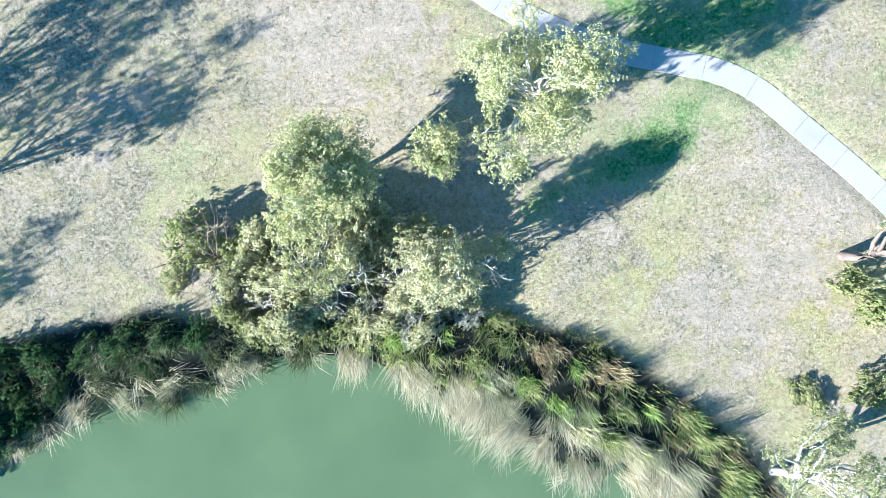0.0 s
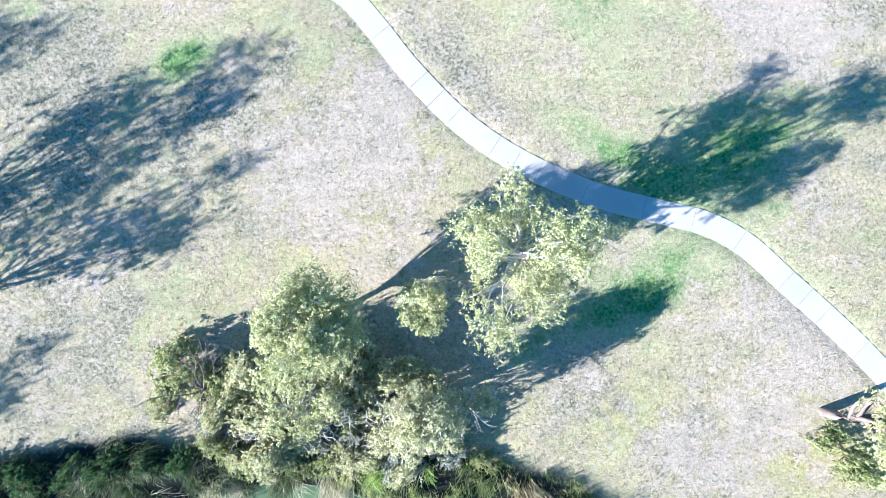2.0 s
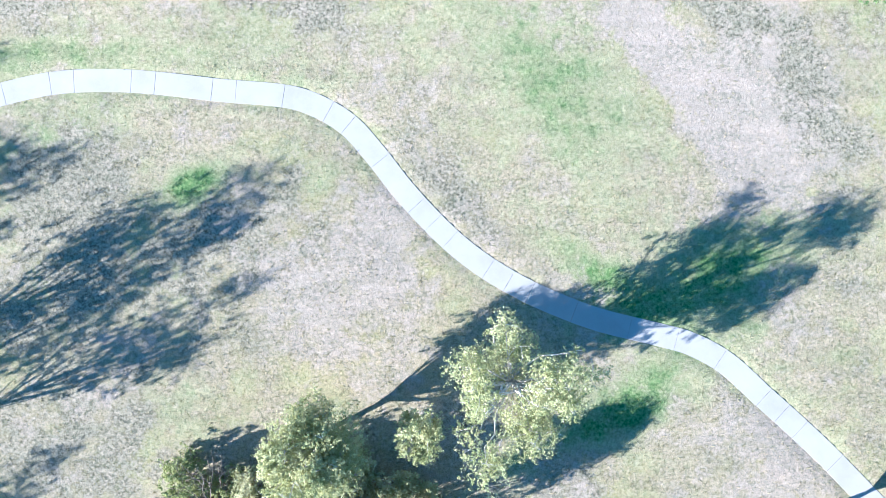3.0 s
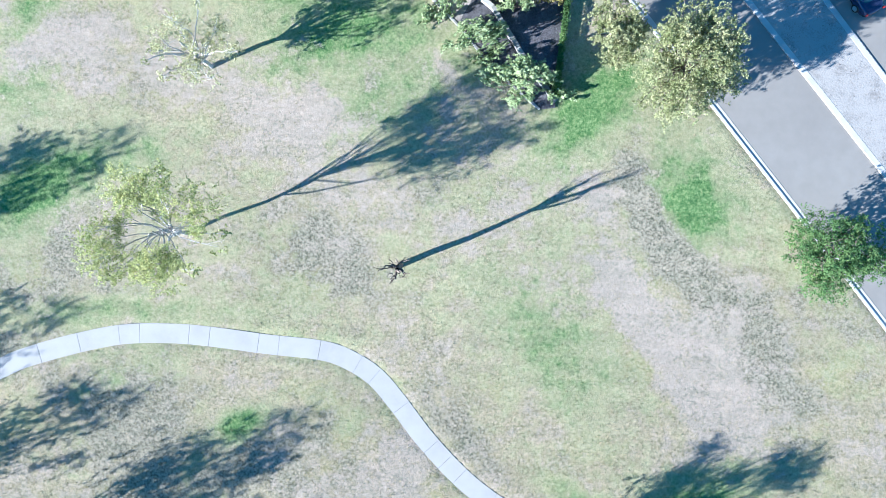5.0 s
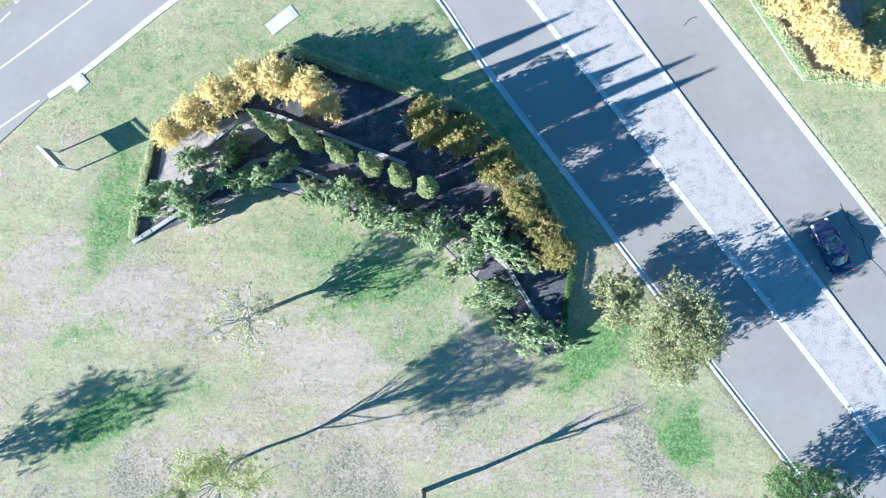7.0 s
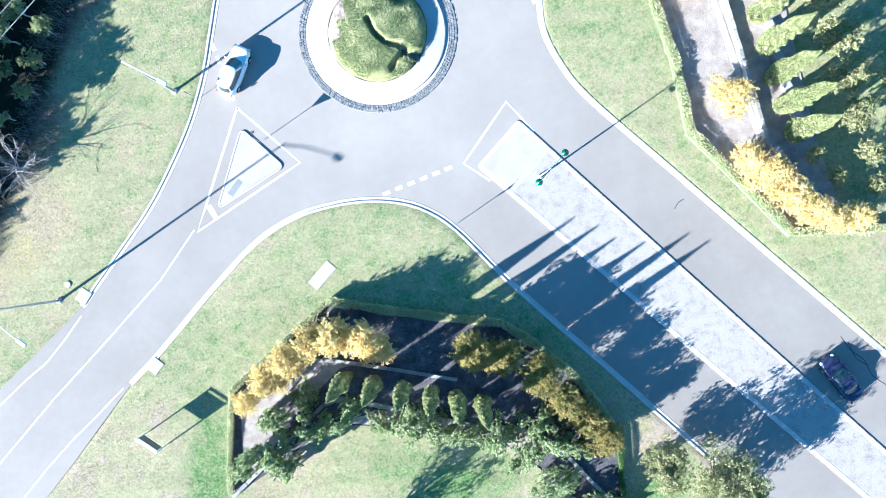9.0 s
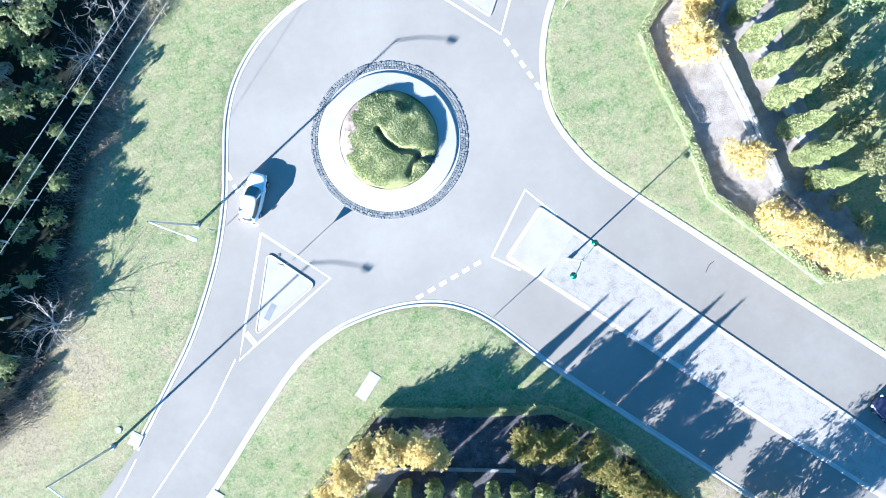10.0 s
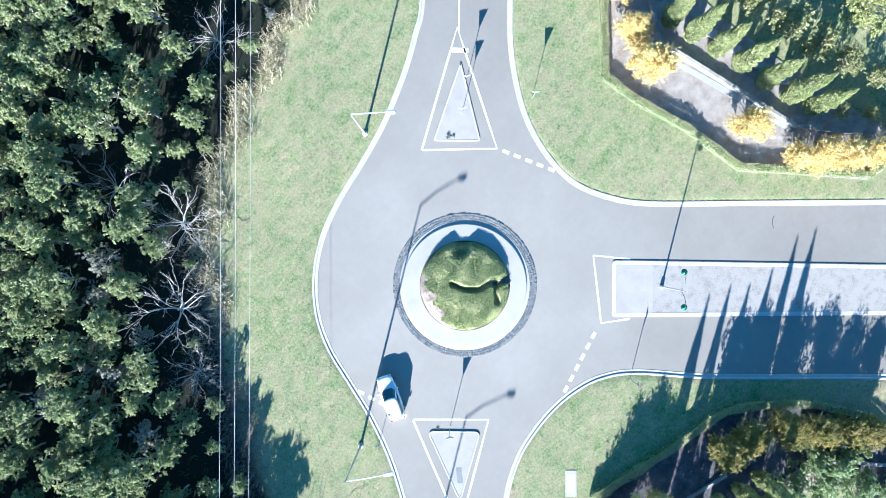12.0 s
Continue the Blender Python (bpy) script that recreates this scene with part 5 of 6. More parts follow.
def block_wall(name, points, label, wide=0.36, tall=0.42, length=0.95, material=STONE):
    """A low wall of separate stone blocks, butted end to end."""
    rng = np.random.default_rng(len(points) + 5)
    ob = thing(name, pose(0, 0, 0), label, "stone wall")
    shapes = []
    for s in range(3):
        bm = bmesh.new()
        box(bm, -0.5, 0.5, -0.5, 0.5, 0, 1, 0.0)
        bmesh.ops.bevel(bm, geom=bm.edges[:], offset=0.05, segments=1, affect="EDGES")
        for v in bm.verts:
            v.co += Vector(rng.uniform(-0.02, 0.02, 3).tolist())
        me = bpy.data.meshes.new("block")
        bm.to_mesh(me)
        bm.free()
        me.materials.append(material)
        shapes.append(me)
    for a, b in zip(points[:-1], points[1:]):
        a, b = np.array(a, float), np.array(b, float)
        ln = np.linalg.norm(b - a)
        n = max(1, round(ln / length))
        for k in range(n):
            c = a + (b - a) * (k + 0.5) / n
            m = pose(*c, 0.05, 0, 0, math.degrees(math.atan2(*(b - a)[::-1])) + rng.uniform(-1.5, 1.5)) @ Matrix.Diagonal((ln / n - 0.02, wide * rng.uniform(0.92, 1.06), tall * rng.uniform(0.92, 1.08), 1))
            put("block", shapes[int(rng.integers(3))], ob, "", m)
    return ob


bed("bed_west", BED_A, "bark mulch bed of the corner garden with shade in its colour", SHADED_MULCH)
for name, outline, label in (("gravel_strip", [(-28.9, 54.8), (-28.7, 57.3), (-25.9, 59.0), (-21.0, 60.9), (-17.0, 59.9), (-19.1, 59.6), (-23.5, 56.1), (-27.0, 52.2), (-29.2, 50.9)], "pale gravel between the low garden walls"),
                             ("gravel_verge", [(-20.6, 54.7), (-14.8, 55.2), (-9.0, 53.3), (-3.2, 51.8), (-1.0, 50.4), (-2.0, 48.3), (-5.0, 50.8), (-10.0, 52.5), (-15.3, 53.8)], "pale gravel strip along the garden wall")):
    tagged(new(name, flat(name, outline, 0.166, MULCH, 0.02)), label, "gravel", kind="structure")
hedge("box_hedge", [(-19.2, 66.0), (-14.1, 64.5), (-9.0, 63.2), (-3.8, 62.0), (-0.9, 59.7), (2.8, 55.7), (5.6, 50.6)], 0.75, 0.9, 17000, "clipped green hedge along the shaded side of the bed")
hedge("low_hedge", [(-30.5, 49.6), (-30.3, 52.0), (-29.2, 58.9), (-19.5, 65.8)], 0.5, 0.5, 9000, "low pale hedge edging the garden bed")
hedge("side_hedge", [(5.7, 50.2), (5.5, 46.9), (5.4, 43.4)], 0.4, 0.7, 2400, "thin dark hedge at the narrow end of the bed", LEAF_DARK)
block_wall("stone_wall", [(-30.4, 49.1), (-26.8, 51.8), (-21.1, 56.4), (-19.4, 56.9), (-14.3, 55.2), (-7.7, 52.9), (-3.0, 51.9), (0.4, 49.5), (2.9, 46.0), (5.4, 43.0)], "low grey stone block wall through the garden")
block_wall("stone_wall", [(-26.4, 56.0), (-21.5, 60.7), (-19.4, 60.4), (-13.8, 58.8), (-8.4, 57.2)], "low grey stone block wall between planting rows", 0.3, 0.36)
block_wall("edging", [(-15.3, 53.6), (-9.9, 52.3), (-4.8, 50.6), (-1.6, 47.7), (0.7, 45.1), (4.3, 42.4)], "thin stone edging between mulch and lawn", 0.16, 0.16, 1.2)

CYPRESS = [cypress_meshes(80 + k, 8.8, 0.73, 12000, 0.14) for k in range(3)]
for k, (x, y, tall) in enumerate([(-18.6, 58.8, 1.08), (-15.9, 58.1, 1.05), (-13.4, 57.3, 1.0), (-10.9, 56.5, 1.01), (-8.6, 55.8, 1.09), (-6.4, 55.1, 1.07)]):
    plant(CYPRESS[k % 3], x, y, "slim green cypress column in shaded mulch", "conifer", "cypress row in the corner garden", k * 61, 1.0, tall)
GOLD = [tree_meshes("golden_tree", 90 + k, 5.2, 1.85, 0.6, 32, 0.8, 17000, 0.14, LEAF_GOLD, BARK_DARK, 0.08, 1, 0.0, slim=0.6) for k in range(2)]
RUSSET = [tree_meshes("russet_tree", 93 + k, 5.7, 1.85, 0.6, 36, 0.9, 19000, 0.15, LEAF_RUSSET, BARK_DARK, 0.09, 1, 0.0, slim=0.6) for k in range(2)]
for k, (x, y, s) in enumerate([(-27.6, 58.0, 0.7), (-25.3, 59.5, 0.8), (-23.3, 61.0, 0.92), (-21.2, 62.6, 0.9), (-18.7, 62.9, 1.0), (-16.6, 62.4, 1.0), (-15.0, 61.4, 0.8)]):
    plant(GOLD[k % 2], x, y, "small tree with golden winter leaves in the bed", "tree", "golden trees in the corner garden", k * 47, s)
for k, (x, y, s) in enumerate([(-6.9, 60.2, 1.05), (-4.0, 59.3, 0.95), (-1.2, 57.0, 1.0), (0.9, 54.8, 0.92), (2.8, 52.6, 0.88), (4.2, 50.8, 0.8)]):
    plant(RUSSET[k % 2], x, y, "small tree with russet and olive leaves in shade", "tree", "russet trees in the corner garden", k * 47, s)
BED_BUSH = [bush_meshes("bed_shrub", 100 + k, 1.6, 2.3, 6500, 0.16, m) for k, m in enumerate((LEAF_SHRUB, LEAF_SHRUB))]
for k, (x, y, s, d) in enumerate([(-24.8, 53.2, 1.1, 0), (-22.0, 55.3, 0.9, 0), (-19.4, 55.6, 0.95, 0), (-22.3, 57.6, 0.7, 1), (-25.0, 55.7, 0.85, 0), (-27.2, 52.8, 1.0, 0), (-13.2, 53.9, 1.0, 1), (-10.9, 53.0, 0.8, 1), (-8.2, 52.4, 0.85, 1), (-5.4, 51.9, 0.95, 1),
                                   (-2.7, 50.5, 1.0, 1), (-0.6, 47.0, 0.95, 1), (2.6, 44.1, 1.15, 1), (-0.5, 51.6, 1.0, 0), (-2.0, 53.0, 0.8, 0), (1.9, 49.6, 0.6, 0), (-16.0, 54.4, 0.6, 1)]):
    plant_bush(BED_BUSH[d], x, y, "pale green leafy shrub beside the wall" if d else "tall green leafy shrub in mulch", "shrub", "shrubs in the corner garden", k * 59, s * 1.2, 1.25 if d else 1.85)

bed("bed_east", [p for p in BED_B[:7]] + [(29.0, 66.7), (27.2, 76.0), (26.0, 88.0), (26.5, 97.0), (27.0, 104.6)], "brown bark mulch bed of the walled garden")
hedge("box_hedge", [(26.5, 105.4), (13.6, 93.4), (14.0, 89.3), (15.2, 83.5), (15.8, 77.1), (18.7, 73.4), (23.9, 66.8), (34.0, 66.0)], 0.75, 0.75, 26000, "pale clipped hedge round the walled garden")
tagged(new("garden_strip", flat("garden_strip", [(19.1, 90.0), (19.65, 89.8), (20.9, 84.0), (22.3, 76.0), (21.9, 75.9), (20.55, 82.6)], 0.19, STONE, 0.04)), "bright strip of pale paving beside the garden wall", "paving", kind="structure")
block_wall("stone_wall", [(25.0, 98.6), (19.9, 91.6), (21.2, 84.0), (22.6, 75.7), (25.2, 72.0), (27.2, 69.4)], "grey stone garden wall with a shaded far side", 0.36, 0.7)
block_wall("stone_wall", [(28.6, 100.4), (23.2, 94.2)], "low stone wall between garden rows", 0.3, 0.4)
TALL = [cypress_meshes(110 + k, 8.2, 0.95, 19000, 0.12) for k in range(3)]
for k, (x, y) in enumerate([(22.1, 92.4), (22.5, 89.7), (23.0, 86.9), (23.4, 84.1), (23.8, 81.2), (24.3, 78.4), (24.9, 75.9)]):
    plant(TALL[k % 3], x, y, "tall slim cypress in a garden row", "conifer", "cypress row in the walled garden", k * 67, 1.0, 0.95 + 0.04 * ((k * 2) % 4))
for x, y in ((23.9, 88.4), (24.3, 85.6), (24.7, 82.8), (25.2, 79.9), (25.7, 77.3)):
    bm = box(bmesh.new(), -0.35, 0.35, -0.6, 0.6, 0, 0.35, 0.03)
    box(bm, -0.42, 0.42, -0.68, 0.68, 0.35, 0.45, 0.02)
    me = bpy.data.meshes.new("stone_plinth")
    bm.to_mesh(me)
    bm.free()
    me.materials.append(PALE_CONCRETE)
    tagged(put("stone_plinth", me, None, "", pose(x, y, 0.15, 0, 0, 20)), "low white stone plinth between cypresses", "plinth", "plinths in the walled garden")
for k, (x, y, s) in enumerate([(22.3, 100.0, 0.8), (20.6, 97.6, 0.75), (18.4, 94.3, 0.9), (17.0, 92.0, 0.95), (17.6, 90.2, 1.0), (18.9, 79.7, 0.95), (20.0, 74.0, 0.85), (21.4, 72.3, 0.9), (22.7, 70.8, 0.85), (23.9, 69.5, 0.85), (25.2, 68.4, 0.8), (27.0, 67.6, 0.75), (29.0, 67.4, 0.8)]):
    plant(GOLD[k % 2], x, y, "small tree with golden winter leaves by the hedge", "tree", "golden trees in the walled garden", k * 41, s)
ORCHARD = tree_meshes("garden_tree", 120, 4.6, 1.7, 1.0, 15, 0.8, 4200, 0.2, LEAF_STREET, BARK_DARK, 0.1, 3, 0.0, slim=0.55)
for k, (x, y, s) in enumerate([(27.6, 95.0, 1.0), (28.0, 91.0, 1.05), (28.4, 87.4, 1.1), (28.8, 83.6, 1.1), (29.2, 80.0, 1.05), (29.8, 76.6, 0.95), (31.0, 73.0, 0.8), (25.6, 98.6, 0.6), (24.2, 96.6, 0.55), (26.2, 73.6, 0.55), (28.0, 71.2, 0.6), (31.5, 70.0, 0.65)]):
    plant(ORCHARD, x, y, "leafy pale green garden tree behind the cypresses", "tree", "garden trees", k * 83, s)
plant(tree_meshes("broad_tree", 121, 7.0, 3.2, 1.4, 26, 1.1, 11000, 0.2, LEAF_WATTLE, BARK_DARK, 0.16, 2, 0.0), 34.5, 79.0, "broad bright green tree at the back of the garden")
plant(tree_meshes("broad_tree", 122, 6.0, 2.6, 1.4, 22, 1.0, 8000, 0.2, LEAF_SHRUB, BARK_DARK, 0.15, 2, 0.0), 33.5, 90.5, "green tree at the back of the garden")

# ---- the mound in the roundabout ----
nr, na = 70, 260
rr, aa = np.meshgrid(np.linspace(0, 1, nr), np.arange(na) * 2 * np.pi / na, indexing="ij")
mx, my = rr * 4.6 * np.cos(aa), rr * 4.6 * np.sin(aa)
mz = 0.12 + 0.78 * np.clip((1 - rr**14), 0, 1) + 0.34 * (1 - rr**2) + 0.05 * np.sin(mx * 2.1 + my) + 0.05 * np.sin(my * 2.7 - mx * 1.3)
CREVICE = spline([(-0.7, 1.1), (-0.3, -0.1), (0.7, -1.3), (1.7, -1.6), (2.5, -2.4), (4.2, -3.2)], 0.3)
FORK = spline([(2.2, -2.2), (1.4, -3.0), (0.9, -3.6)], 0.3)
mz -= 0.62 * np.exp(-((distance(CREVICE, mx, my) / (0.24 + 0.1 * np.clip(mx, 0, 3))) ** 2)) + 0.5 * np.exp(-((distance(FORK, mx, my) / 0.3) ** 2))
mz -= 0.35 * np.exp(-((((mx - 2.6) / 1.1) ** 2) + ((my - 2.7) / 0.8) ** 2) ** 2)
for amp, freq in ((0.07, 1.1), (0.05, 2.6), (0.035, 6.0)):
    mz += amp * np.vectorize(lambda a, b: noise.noise(Vector((a * freq, b * freq, freq))))(mx, my) * np.clip((1 - rr) * 12, 0, 1)
mz = np.maximum(mz, 0.06)
i, j = np.meshgrid(np.arange(nr - 1), np.arange(na), indexing="ij")
f = np.stack([i * na + j, (i + 1) * na + j, (i + 1) * na + (j + 1) % na, i * na + (j + 1) % na], -1).reshape(-1, 4)
mound = thing("planted_mound", pose(*HUB, 0), "domed turf mound with a dark rocky crevice", "mound")
turf = mesh_np("turf", np.stack([mx, my, mz], -1).reshape(-1, 3), f, MOSS, True)
turf.materials.append(BARE_EARTH)
fx, fy = mx.ravel()[f].mean(1), my.ravel()[f].mean(1)
turf.polygons.foreach_set("material_index", (-0.93 * fx + 0.37 * fy + 0.35 * np.sin(fx * 3.1 + fy * 2.3) > 3.3).astype(np.int32))
put("turf", turf, mound)
rng = np.random.default_rng(31)
c = rng.uniform(-4.5, 4.5, (26000, 2))
c = c[(np.hypot(c[:, 0], c[:, 1]) < 4.45) & (distance(CREVICE, c[:, 0], c[:, 1]) > 0.4) & (distance(FORK, c[:, 0], c[:, 1]) > 0.35)]
r0 = np.hypot(c[:, 0], c[:, 1]) / 4.6
z = 0.1 + 0.78 * (1 - r0**14) + 0.34 * (1 - r0**2) - 0.35 * np.exp(-((((c[:, 0] - 2.6) / 1.1) ** 2) + ((c[:, 1] - 2.7) / 0.8) ** 2) ** 2)
WEST_SIDE = np.array([-0.93, 0.37])
west = c @ WEST_SIDE + 0.35 * np.sin(c[:, 0] * 3.1 + c[:, 1] * 2.3)
thin = (west < 3.35) | (rng.random(len(c)) < 0.06)
c, z = c[thin], z[thin]
put("groundcover", blades("groundcover", np.c_[c, z], rng.uniform(0.12, 0.26, len(c)), 0.04, 0.6, LEAF_MOUND, rng, None, 1.0), mound, "short green groundcover")
for k, (x, y, s) in enumerate([(2.0, -1.9, 0.42), (2.8, -2.4, 0.5), (3.3, -2.9, 0.38), (0.3, -0.9, 0.22), (1.2, -3.2, 0.3)]):
    bm = bmesh.new()
    bmesh.ops.create_icosphere(bm, subdivisions=2, radius=s)
    for v in bm.verts:
        v.co *= 1 + 0.35 * noise.noise(v.co * 3 + Vector((k * 7, 0, 0)))
        v.co.z *= 0.4
    part("rock", bm, ROCK, mound, "", pose(x, y, 0.22, 0, 0, k * 60))

# cobbles, set three rows deep round the apron
verts, faces, base = [], [], 0
for row, r in enumerate((6.78, 7.02, 7.26)):
    n = int(2 * math.pi * r / 0.24)
    for k in range(n):
        if row == 2 and rng.random() < 0.3:
            continue
        a = 2 * math.pi * (k + 0.5 * (row % 2)) / n
        t = np.array([[-0.1, -0.1], [0.1, -0.1], [0.1, 0.1], [-0.1, 0.1]]) * rng.uniform(0.85, 1.08, (4, 2))
        u, w = np.array([math.cos(a), math.sin(a)]), np.array([-math.sin(a), math.cos(a)])
        c = HUB + u * r
        zt = 0.06 + rng.uniform(-0.012, 0.02)
        low = np.array([[*(c + u * p * 1.08 + w * q * 1.08), 0.01] for p, q in t])
        up = np.array([[*(c + u * p * 0.9 + w * q * 0.9), zt] for p, q in t])
        verts += [low, up]
        faces += [[base + 4, base + 5, base + 6, base + 7]] + [[base + m, base + (m + 1) % 4, base + 4 + (m + 1) % 4, base + 4 + m] for m in range(4)]
        base += 8
COBBLE_RUN = surface("basalt_setts", [(0.2, (0.10, 0.11, 0.12)), (0.5, (0.17, 0.18, 0.19)), (0.8, (0.28, 0.29, 0.3))], 1.0, 20, 0.75, 0.3, 0.01, pick="island")
tagged(new("cobbles", mesh_np("cobbles", np.concatenate(verts), faces, COBBLE_RUN)), "ring of dark basalt cobbles round the apron", "cobbles", kind="stuff")


# ---- street furniture ----
def street_lamp(x, y, hx, hy, label="tall galvanised street lamp with one long arm"):
    """A 9.4 m pole with an upswept arm that ends in a flat lantern over the road."""
    ob = thing("street_lamp", pose(x, y, float(height(x, y))), label, "street lamp", "street lamps")
    dx, dy = hx - x, hy - y
    v, f = tubes([([(0, 0, 0), (0, 0, 3.2), (0, 0, 9.4)], [0.13, 0.11, 0.07])], 10)
    put("pole", mesh_np("pole", v, f, STEEL, True), ob)
    v, f = tubes([([(0, 0, 9.3), (dx * 0.35, dy * 0.35, 9.72), (dx * 0.8, dy * 0.8, 10.0), (dx * 0.9, dy * 0.9, 10.05)], [0.06, 0.05, 0.04, 0.04])], 8)
    put("arm", mesh_np("arm", v, f, WHITE_METAL, True), ob)
    turn = math.degrees(math.atan2(dy, dx))
    part("lantern", box(bmesh.new(), -0.5, 0.35, -0.17, 0.17, -0.08, 0.08, 0.06), WHITE_METAL, ob, "pale flat lantern", pose(dx, dy, 10.07, 0, 0, turn), True)
    part("lens", box(bmesh.new(), -0.3, 0.25, -0.12, 0.12, -0.04, 0.0, 0.02), LAMP_GLASS, ob, "", pose(dx, dy, 9.98, 0, 0, turn))
    bm = bmesh.new()
    bmesh.ops.create_cone(bm, cap_ends=True, segments=16, radius1=0.3, radius2=0.2, depth=0.16)
    part("footing", bm, CONCRETE, ob, "", pose(0, 0, 0.08))
    return ob


street_lamp(-6.7, 107.9, -4.3, 105.2)
street_lamp(-31.0, 87.1, -27.7, 84.8)
street_lamp(-44.2, 69.2, -41.0, 66.4)


def double_lamp(x, y):
    ob = thing("double_lamp", pose(x, y, 0.07), "slim pole with two curved arms and green shades on the median", "street lamp")
    v, f = tubes([([(0, 0, 0), (0, 0, 3), (0, 0, 6.2)], [0.09, 0.07, 0.05])], 10)
    put("pole", mesh_np("pole", v, f, STEEL, True), ob)
    for sx, sy in ((1.35, 1.15), (-1.1, -1.0)):
        v, f = tubes([([(0, 0, 5.3), (sx * 0.4, sy * 0.4, 6.1), (sx * 0.8, sy * 0.8, 6.35), (sx, sy, 6.15)], [0.035, 0.03, 0.03, 0.03])], 6)
        put("arm", mesh_np("arm", v, f, GREEN_METAL, True), ob)
        bm = bmesh.new()
        bmesh.ops.create_cone(bm, cap_ends=False, segments=20, radius1=0.3, radius2=0.08, depth=0.24)
        part("shade", bm, GREEN_METAL, ob, "green bell shade", pose(sx, sy, 6.05), True)
        bm = bmesh.new()
        bmesh.ops.create_uvsphere(bm, u_segments=12, v_segments=8, radius=0.13)
        part("bulb", bm, LAMP_GLASS, ob, "", pose(sx, sy, 5.97), True)
    v, f = tubes([([(0, 0, 0), (0, 0, 0.35), (0, 0, 0.4)], [0.2, 0.17, 0.09])], 12)
    put("footing", mesh_np("footing", v, f, STEEL), ob)


double_lamp(1.6, 74.9)
RED = surface("red_sign_film", [(0.3, (0.45, 0.02, 0.02)), (0.7, (0.55, 0.03, 0.03))], 2, 20, 0.4, 0.0)


def give_way_sign(x, y, turn, z0=0.0):
    """A steel post with an inverted triangular plate."""
    ob = thing("give_way_sign", pose(x, y, z0, 0, 0, turn), "inverted triangular give-way sign on a thin steel post", "road sign", "give-way signs")
    v, f = tubes([([(0, 0, 0), (0, 0, 1.4), (0, 0, 2.75)], [0.032, 0.032, 0.032])], 8)
    put("post", mesh_np("post", v, f, STEEL, True), ob)
    for name, s, yo, m, lab in (("plate", 0.45, -0.045, STEEL, "bare metal backing plate"), ("face", 0.33, -0.058, WHITE_METAL, "white centre of the plate")):
        bm = bmesh.new()
        fc = bm.faces.new([bm.verts.new(q) for q in ((-s, yo, 2.45 + s * 0.6), (0, yo, 2.45 - s * 1.1), (s, yo, 2.45 + s * 0.6))])
        r = bmesh.ops.extrude_face_region(bm, geom=[fc])
        for q in r["geom"]:
            if isinstance(q, bmesh.types.BMVert):
                q.co.y += 0.012
        bmesh.ops.recalc_face_normals(bm, faces=bm.faces)
        part(name, bm, m, ob, lab)
    return ob


for x, y, turn, z0 in ((-29.0, 86.1, -40, 0.08), (-23.7, 81.4, -40, 0.13), (-7.6, 71.0, 40, 0.09), (1.3, 101.8, 140, 0.13), (3.9, 103.6, 140, 0.13), (7.2, 97.5, 130, 0.08)):
    give_way_sign(x, y, turn, z0)


def notice_board(x, y, turn):
    ob = thing("notice_board", pose(x, y, float(height(x, y)), 0, 0, turn), "white notice board on two posts in the lawn", "sign")
    for s in (-1.05, 1.05):
        part("post", box(bmesh.new(), s - 0.05, s + 0.05, -0.05, 0.05, 0, 2.5, 0.01), WHITE_METAL, ob)
    part("panel", box(bmesh.new(), -1.0, 1.0, 0.055, 0.1, 1.35, 2.35, 0.008), WHITE_METAL, ob, "white panel")
    part("back_panel", box(bmesh.new(), -0.97, 0.97, 0.104, 0.115, 1.38, 2.32), DARK_METAL, ob, "dark panel back")
    part("cap_rail", box(bmesh.new(), -1.15, 1.15, -0.08, 0.12, 2.5, 2.58, 0.01), WHITE_METAL, ob)


notice_board(-36.6, 55.4, -41)


def cover(name, x, y, a, b, turn, label):
    ob = thing(name, pose(x, y, float(height(x, y)) - 0.02, 0, 0, turn), label, "utility cover")
    part("surround", box(bmesh.new(), -a / 2, a / 2, -b / 2, b / 2, -0.05, 0.07, 0.015), PALE_CONCRETE, ob)
    part("lid", box(bmesh.new(), -a * 0.36, a * 0.36, -b * 0.36, b * 0.36, 0.07, 0.085, 0.004), CONCRETE, ob, "recessed lid")


cover("concrete_slab", -19.6, 68.4, 2.7, 1.15, 42, "pale concrete utility slab flush in the lawn")
cover("pit_lid", -41.9, 69.3, 1.3, 1.1, 50, "square concrete pit cover behind the kerb")
cover("pit_lid", -36.1, 62.0, 1.3, 1.1, 45, "square concrete pit cover behind the kerb")
for x, y, r, label in ((-43.2, 70.6, 0.3, "round white marker disc in the grass"), (-27.6, 76.5, 0.0, "")):
    if r:
        bm = bmesh.new()
        bmesh.ops.create_cone(bm, cap_ends=True, segments=20, radius1=r, radius2=r * 0.92, depth=0.1)
        me = bpy.data.meshes.new("marker_disc")
        bm.to_mesh(me)
        bm.free()
        me.materials.append(PALE_CONCRETE)
        tagged(put("marker_disc", me, None, "", pose(x, y, float(height(x, y)) + 0.03)), label, "marker")
tagged(new("trim_inlay", flat("trim_inlay", [(-27.3, 77.1), (-26.9, 76.7), (-25.8, 77.9), (-26.2, 78.3)], 0.094, COBBLE)), "dark strip set in the splitter island", "grate", kind="structure")

